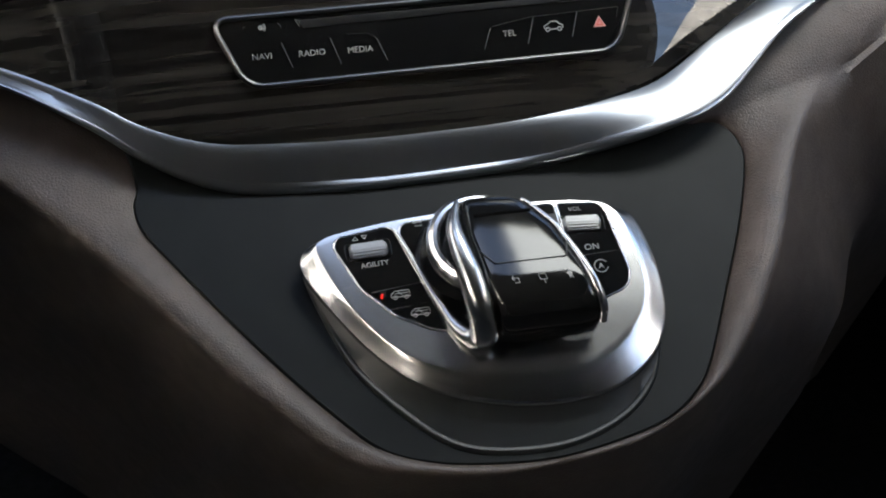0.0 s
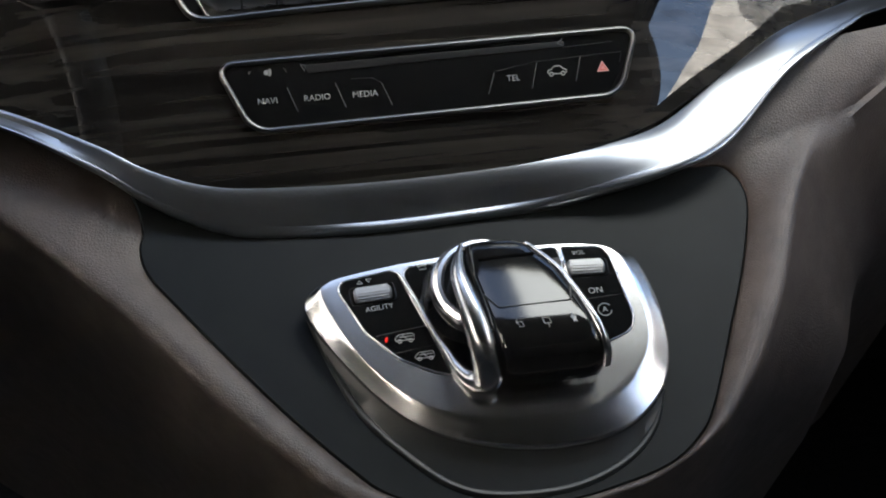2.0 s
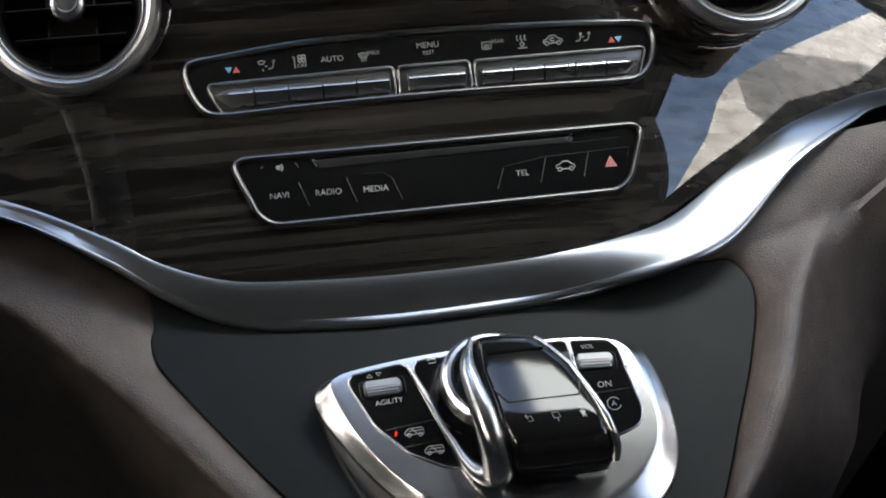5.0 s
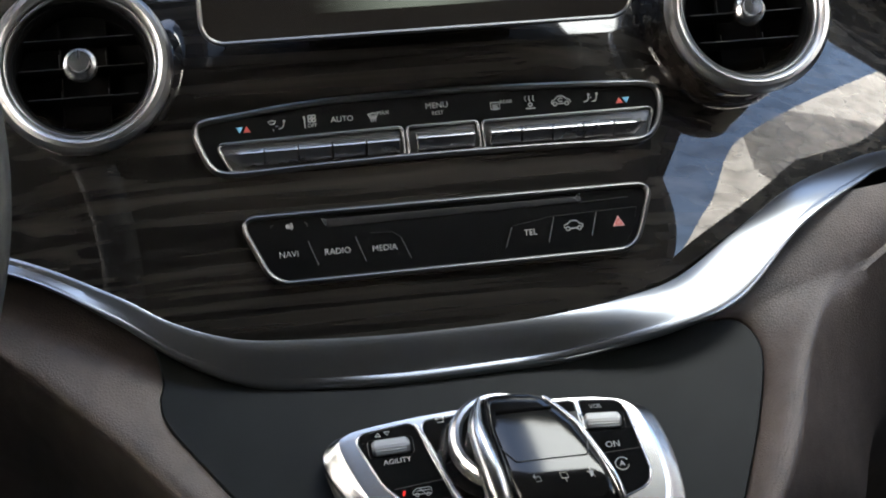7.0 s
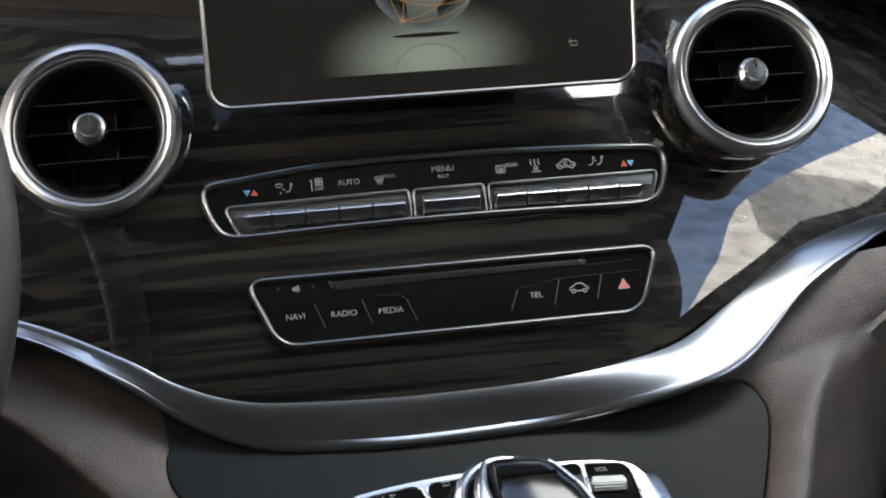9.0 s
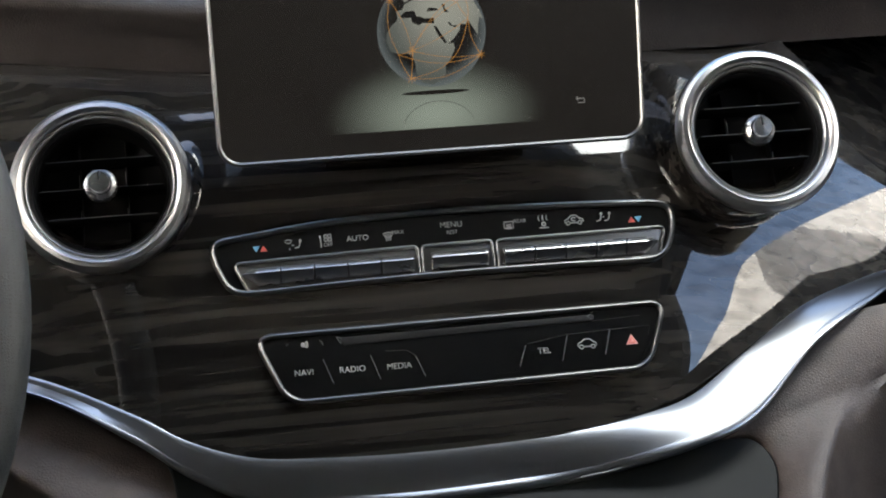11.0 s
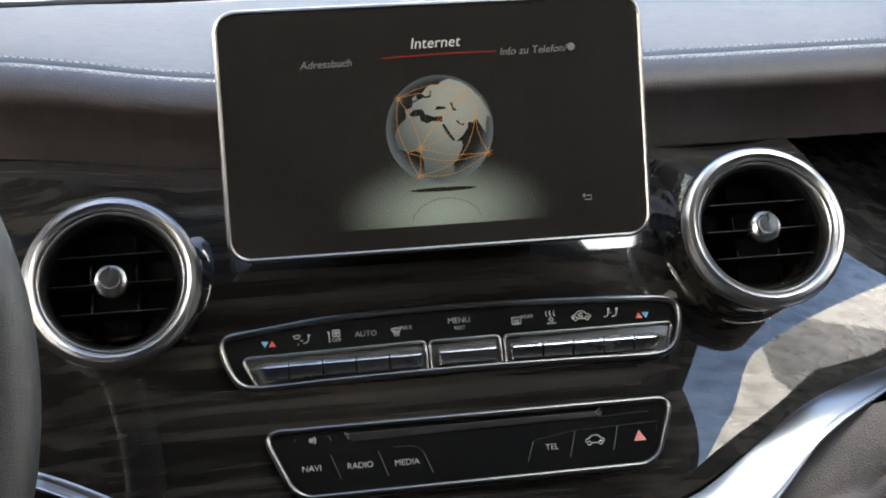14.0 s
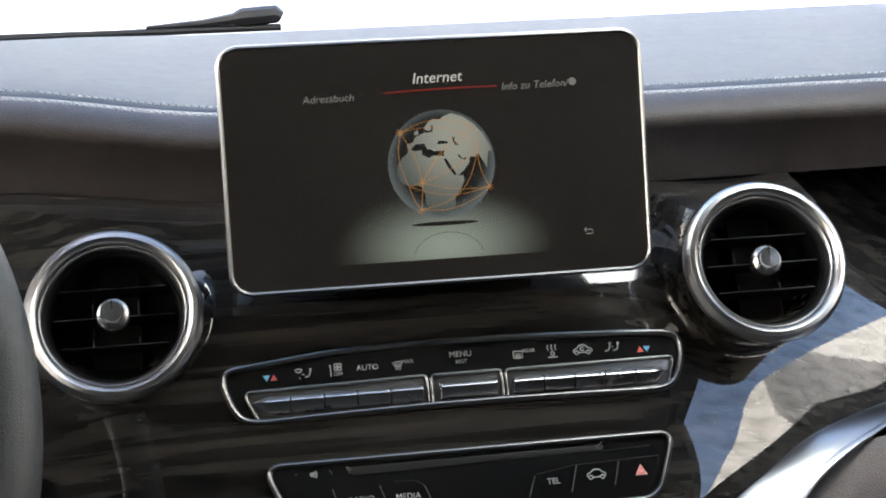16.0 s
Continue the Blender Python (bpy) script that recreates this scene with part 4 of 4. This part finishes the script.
# ---- screen ----
def display():
    tilt = math.atan2(0.024, 0.1144)
    c, s = math.cos(tilt), math.sin(tilt)
    m = Matrix(((1, 0, 0, 0.0957), (0, s, -c, 0.672), (0, c, s, EYE - 0.1173), (0, 0, 0, 1)))
    ob = thing("display_screen", m, "black infotainment screen with thin silver rim showing a globe", "screen")
    W, H = 0.1018, 0.0586
    edge = rounded(((-W, -H), (W, -H), (W, H), (-W, H)), 0.0105, 12)
    bm = bmesh.new()
    loft(bm, [lift(grown(edge, -0.012), -0.0140), lift(grown(edge, -0.003), -0.0110), lift(grown(edge, -0.0002), -0.0050), lift(edge, -0.0012), lift(grown(edge, -0.0004), 0.0004), lift(grown(edge, -0.0014), 0.0010), lift(grown(edge, -0.0022), 0.0004), lift(grown(edge, -0.0024), -0.001)], True, True)
    part("rim", bm, FRAME, ob, "thin silver rim")
    part("glass", pad(grown(edge, -0.0021), -0.003, 0.0003, 0.0003), SCREEN, ob, "dark glass face")
    part("stand", block(-0.05, 0.05, -0.05, -0.012, -0.060, -0.013), MATT, ob)
    # the picture on the screen
    def ink(nm, bm, mat, lab=""):
        return part(nm, bm, mat, ob, lab)

    def flat(pts, h):
        bm = bmesh.new()
        bm.faces.new([bm.verts.new((float(x), float(y), h)) for x, y in pts])
        return bm

    def screen_word(t, size, x, y, mat, turn=0.0):
        bm = lettering(t, size, 0.18)
        bmesh.ops.transform(bm, matrix=Matrix.Translation((x, y, 0.0009)) @ Matrix.Rotation(turn, 4, "Z"), verts=bm.verts)
        ink("screen_text", bm, mat)

    screen_word("Internet", 0.0073, 0.0012, 0.0390, TEXT, 0.012)
    screen_word("Adressbuch", 0.0051, -0.0505, 0.0315, DIM, 0.012)
    screen_word("Info zu Telefon/", 0.0051, 0.0480, 0.0333, DIM, 0.012)
    ink("globe_symbol", flat([(0.0665 + 0.0019 * math.cos(a), 0.0340 + 0.0019 * math.sin(a)) for a in np.linspace(0, 6.1, 18)], 0.0009), DIM)
    ink("red_line", ribbon([[(-0.024 + 0.054 * k / 20, 0.0322 + 0.0016 * math.sin(math.pi * (0.15 + 0.5 * k / 20))) for k in range(21)]], 0.0006, 0.0007), REDLINE)
    ink("back_symbol", ribbon([[(0.0684, -0.0372), (0.0724, -0.0372), (0.0724, -0.0392), (0.0692, -0.0392)], [(0.0694, -0.0362), (0.0684, -0.0372), (0.0694, -0.0382)]], 0.0005, 0.0007), DIM)
    gx, gy, r = GLOBE
    ink("glow_floor", flat(rounded(((-0.055, -0.0465), (0.058, -0.0465), (0.058, -0.008), (-0.055, -0.008)), 0.002), 0.0006), FLOOR)
    ink("globe", flat([(gx + r * math.cos(a), gy + r * math.sin(a)) for a in np.linspace(0, 2 * math.pi, 65)[:-1]], 0.0008), SEA, "grey-green globe picture")
    # a map seen from space, in hundredths of the globe's radius
    def on_globe(pts):
        return [(gx + r * x / 100, gy + r * y / 100) for x, y in pts]

    old_world = ((-61, 27), (-63, 39), (-51, 42), (-47, 51), (-34, 57), (-23, 61), (-30, 67), (-22, 77), (-12, 83), (1, 82), (7, 87), (22, 92), (44, 85), (63, 71), (79, 53), (90, 33), (96, 18), (89, 20), (86, 6), (85, -12),
                 (77, 2), (68, 17), (63, 9), (53, 11), (52, 0), (41, -14), (29, -24), (39, -23), (41, -33), (31, -53), (22, -63), (22, -77), (12, -90), (-4, -96), (-22, -92), (-33, -73), (-34, -56), (-39, -41), (-47, -37), (-65, -37), (-78, -31), (-84, -12), (-82, 2), (-73, 14), (-63, 22))
    ink("continent", flat(on_globe(old_world), 0.0010), LAND)
    ink("island", flat(on_globe(((-49, 59), (-41, 66), (-39, 57), (-47, 54))), 0.0010), LAND)
    ink("island", flat(on_globe(((29, -80), (39, -66), (41, -71), (33, -82))), 0.0010), FLOORLINE)
    for sea in (((-56, 29), (-47, 38), (-33, 39), (-23, 36), (-23, 29), (-12, 24), (6, 24), (5, 14), (-15, 16), (-23, 12), (-35, 18), (-36, 27), (-49, 26)),
                ((-7, 36), (-3, 43), (12, 41), (14, 37)), ((21, 48), (27, 48), (26, 41), (34, 33), (26, 33)), ((4, 9), (9, 9), (17, -5), (27, -21), (23, -23), (11, -7)),
                ((30, 15), (34, 15), (39, 8), (48, 9), (44, 5), (35, 8)), ((-28, 61), (-16, 63), (-15, 72), (-12, 71), (-14, 60), (-24, 58))):
        ink("sea", flat(on_globe(sea), 0.00105), SEADARK)
    ink("peninsula", flat(on_globe(((-30, 39), (-25, 39), (-21, 30), (-25, 27))), 0.0011), LAND)
    hubs = [(-74, 61), (-38, -33), (-43, -83), (88, -47), (68, 20), (49, 50), (55, 71), (-63, -39)]
    lines = []
    for i, j, b in ((0, 1, 0.06), (0, 6, 0.12), (0, 5, 0.10), (1, 6, 0.06), (1, 5, 0.08), (1, 3, -0.06), (1, 2, 0.02), (2, 3, -0.12), (3, 4, 0.08), (4, 5, 0.04), (5, 6, -0.1), (0, 7, -0.10), (7, 2, -0.05), (7, 1, -0.02), (2, 4, -0.2), (4, 6, -0.12), (7, 3, -0.1), (1, 4, -0.04)):
        a, d = np.array(hubs[i]) / 100, np.array(hubs[j]) / 100
        nn = np.array([-(d - a)[1], (d - a)[0]])
        lines.append([tuple(np.array((gx, gy)) + r * (a + (d - a) * f + nn * b * math.sin(math.pi * f))) for f in np.linspace(0, 1, 12)])
    for q in range(4):
        for k in range(7):
            a, o = 0.4 + 2 * math.pi * k / 7, np.array(hubs[q]) / 100
            lines.append([tuple(np.array((gx, gy)) + r * (o + 0.085 * f * np.array((math.cos(a), math.sin(a))))) for f in (0, 1)])
    for line in lines:
        ink("orange_line", ribbon([line], 0.00019, 0.0011), ORANGE)
    ink("globe_shadow", flat([(gx + 0.016 * math.cos(a), -0.0298 + 0.0010 * math.sin(a)) for a in np.linspace(0, 6.15, 30)], 0.0009), SCREEN)
    ink("globe_mirror", ribbon([[(gx + 0.001 + 0.017 * math.cos(a), -0.0465 + 0.0125 * math.sin(a)) for a in np.linspace(0.25, 2.9, 30)]], 0.0003, 0.0008), FLOORLINE)


SCREEN = glow("screen_glass", (0.021, 0.0175, 0.0145), 0.6)
TEXT, DIM, REDLINE = glow("screen_white", (0.85, 0.82, 0.75), 0.75), glow("screen_grey", (0.5, 0.48, 0.45), 0.42), glow("screen_red", (0.7, 0.06, 0.04), 0.35)
ORANGE, FLOORLINE = glow("screen_orange", (0.80, 0.36, 0.08), 0.70), glow("screen_faint", (0.35, 0.37, 0.33), 0.22)
SEADARK = glow("screen_dark_sea", (0.010, 0.009, 0.008), 1.0)
GLOBE = (0.0012, -0.0016, 0.0256)


def fading(name, centre, size, inner, outer, low, high):
    """A screen colour that fades from a middle outwards."""
    m = glow(name, inner, 1.0)
    tc = m.node_tree.nodes.new("ShaderNodeTexCoord")
    mp = node(m, "ShaderNodeMapping", Location=(-centre[0] / size[0], -centre[1] / size[1], 0), Scale=(1 / size[0], 1 / size[1], 0))
    link(m, tc.outputs["Object"], mp.inputs["Vector"])
    ln = m.node_tree.nodes.new("ShaderNodeVectorMath")
    ln.operation = "LENGTH"
    link(m, mp.outputs[0], ln.inputs[0])
    ra = m.node_tree.nodes.new("ShaderNodeValToRGB")
    ra.color_ramp.interpolation = "EASE"
    ra.color_ramp.elements[0].position, ra.color_ramp.elements[1].position = low, high
    ra.color_ramp.elements[0].color, ra.color_ramp.elements[1].color = (*inner, 1), (*outer, 1)
    link(m, ln.outputs["Value"], ra.inputs["Fac"])
    link(m, ra.outputs["Color"], m.node_tree.nodes["Principled BSDF"].inputs["Emission Color"])
    return m


FLOOR = fading("screen_floor", (0.001, -0.040), (0.056, 0.029), (0.29, 0.33, 0.27), (0.0126, 0.0105, 0.0087), 0.0, 0.98)
LAND = fading("screen_land", (0.008, 0.012), (0.034, 0.040), (0.34, 0.34, 0.285), (0.085, 0.095, 0.085), 0.1, 1.0)
SEA = fading("screen_sea", (0.001, 0.000), (0.030, 0.030), (0.010, 0.009, 0.008), (0.13, 0.15, 0.15), 0.62, 0.94)
display()


# ---- dashboard top ----
def dashboard_top():
    ob = thing("dashboard", Matrix(), "dark leather dashboard top with a stitched front edge", "dashboard")
    xs = np.r_[np.linspace(-0.8, -0.2, 14)[:-1], np.linspace(-0.2, 0.45, 90), np.linspace(0.45, 1.0, 14)[1:]]

    def sheet(prof):
        bm = bmesh.new()
        loft(bm, [[(x, y + 0.03 * (x - X0) ** 2, EYE + z + dash_rise(x) * k) for x in xs] for y, z, k in prof], False)
        return bm

    part("top_pad", sheet(((1.45, -0.150, 0.1), (1.34, -0.121, 0.15), (1.30, -0.1175, 0.2), (1.1, -0.1120, 0.5), (0.95, -0.1085, 0.8), (0.85, -0.1062, 1), (0.80, -0.1052, 1), (0.784, -0.1054, 1), (0.7818, -0.1066, 1), (0.7805, -0.1105, 1))), SKYLIT_DASH, ob, "leather top pad with the sky's blue in its colour")
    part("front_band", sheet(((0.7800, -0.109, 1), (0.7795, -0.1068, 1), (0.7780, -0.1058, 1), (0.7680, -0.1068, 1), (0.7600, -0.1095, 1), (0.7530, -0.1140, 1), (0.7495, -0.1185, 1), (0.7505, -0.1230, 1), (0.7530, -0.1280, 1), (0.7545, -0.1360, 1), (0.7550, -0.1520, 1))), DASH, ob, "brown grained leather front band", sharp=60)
    for y, z in ((0.7925, -0.1052), (0.7705, -0.1062)):
        bm = bmesh.new()
        x = -0.16
        while x < 0.42:
            yy, zz = y + 0.03 * (x - X0) ** 2, EYE + z + dash_rise(x)
            z2 = EYE + z + dash_rise(x + 0.0030)
            tube(((x, yy, zz - 0.0006), (x + 0.0007, yy, zz + 0.0003), (x + 0.0022, yy, z2 + 0.0003), (x + 0.0029, yy, z2 - 0.0006)), (0.0002, 0.00036, 0.00036, 0.0002), 6, 1.0, bm)
            x += 0.0040
        part("stitching", bm, THREAD, ob, "pale grey stitching", kind="stuff")


dashboard_top()


# ---- windscreen wiper, seen through the glass ----
def wiper():
    ob = thing("windscreen_wiper", Matrix.Translation((0, 1.47, EYE - 0.130)), "black windscreen wiper resting outside", "wiper")
    part("blade", tube(((-0.9, 0, 0.000), (-0.4, 0, 0.004), (-0.2, 0, 0.0015), (0.056, 0, 0.0)), (0.004, 0.004, 0.004, 0.0035), 8), MATT, ob)
    part("arm", tube(((-0.075, 0.0, 0.005), (-0.02, 0, 0.007), (0.01, 0, 0.010), (0.018, 0, 0.0115), (0.052, 0, 0.013), (0.057, 0, 0.010)), (0.002, 0.004, 0.006, 0.009, 0.009, 0.006), 8), MATT, ob)
    setting("cowl", block(-0.85, 1.05, 1.44, 1.62, 0.60, EYE - 0.150), MATT, "black plastic cowl below the windscreen", "cowl")


wiper()


# ---- steering wheel ----
def steering_wheel():
    tilt = radians(32)
    c, s = math.cos(tilt), math.sin(tilt)
    m = Matrix(((1, 0, 0, -0.262), (0, s, -c, 0.50), (0, c, s, EYE - 0.172), (0, 0, 0, 1)))
    ob = thing("steering_wheel", m, "grey perforated leather steering wheel", "steering wheel")
    bm = bmesh.new()
    loft(bm, [[((0.172 + 0.0165 * math.cos(b)) * math.cos(a), (0.172 + 0.0165 * math.cos(b)) * math.sin(a), 0.0150 * math.sin(b)) for b in (2 * math.pi * k / 24 for k in range(24))] for a in (2 * math.pi * j / 120 for j in range(121))])
    part("rim", bm, WHEEL, ob, "grey leather rim")
    part("hub", turned(((0.0, 0.0), (0.055, -0.005), (0.065, -0.02), (0.06, -0.05), (0.0, -0.05)), 32), MATT, ob)
    part("column", turned(((0.0, -0.05), (0.04, -0.05), (0.045, -0.25), (0.0, -0.25)), 24), MATT, ob)
    for a in (180, 270):
        d = Vector((math.cos(radians(a)), math.sin(radians(a)), 0))
        part("spoke", tube([tuple(d * 0.05 + Vector((0, 0, -0.02))), tuple(d * 0.12 + Vector((0, 0, -0.01))), tuple(d * 0.17)], (0.02, 0.015, 0.012), 10), MATT, ob)


steering_wheel()
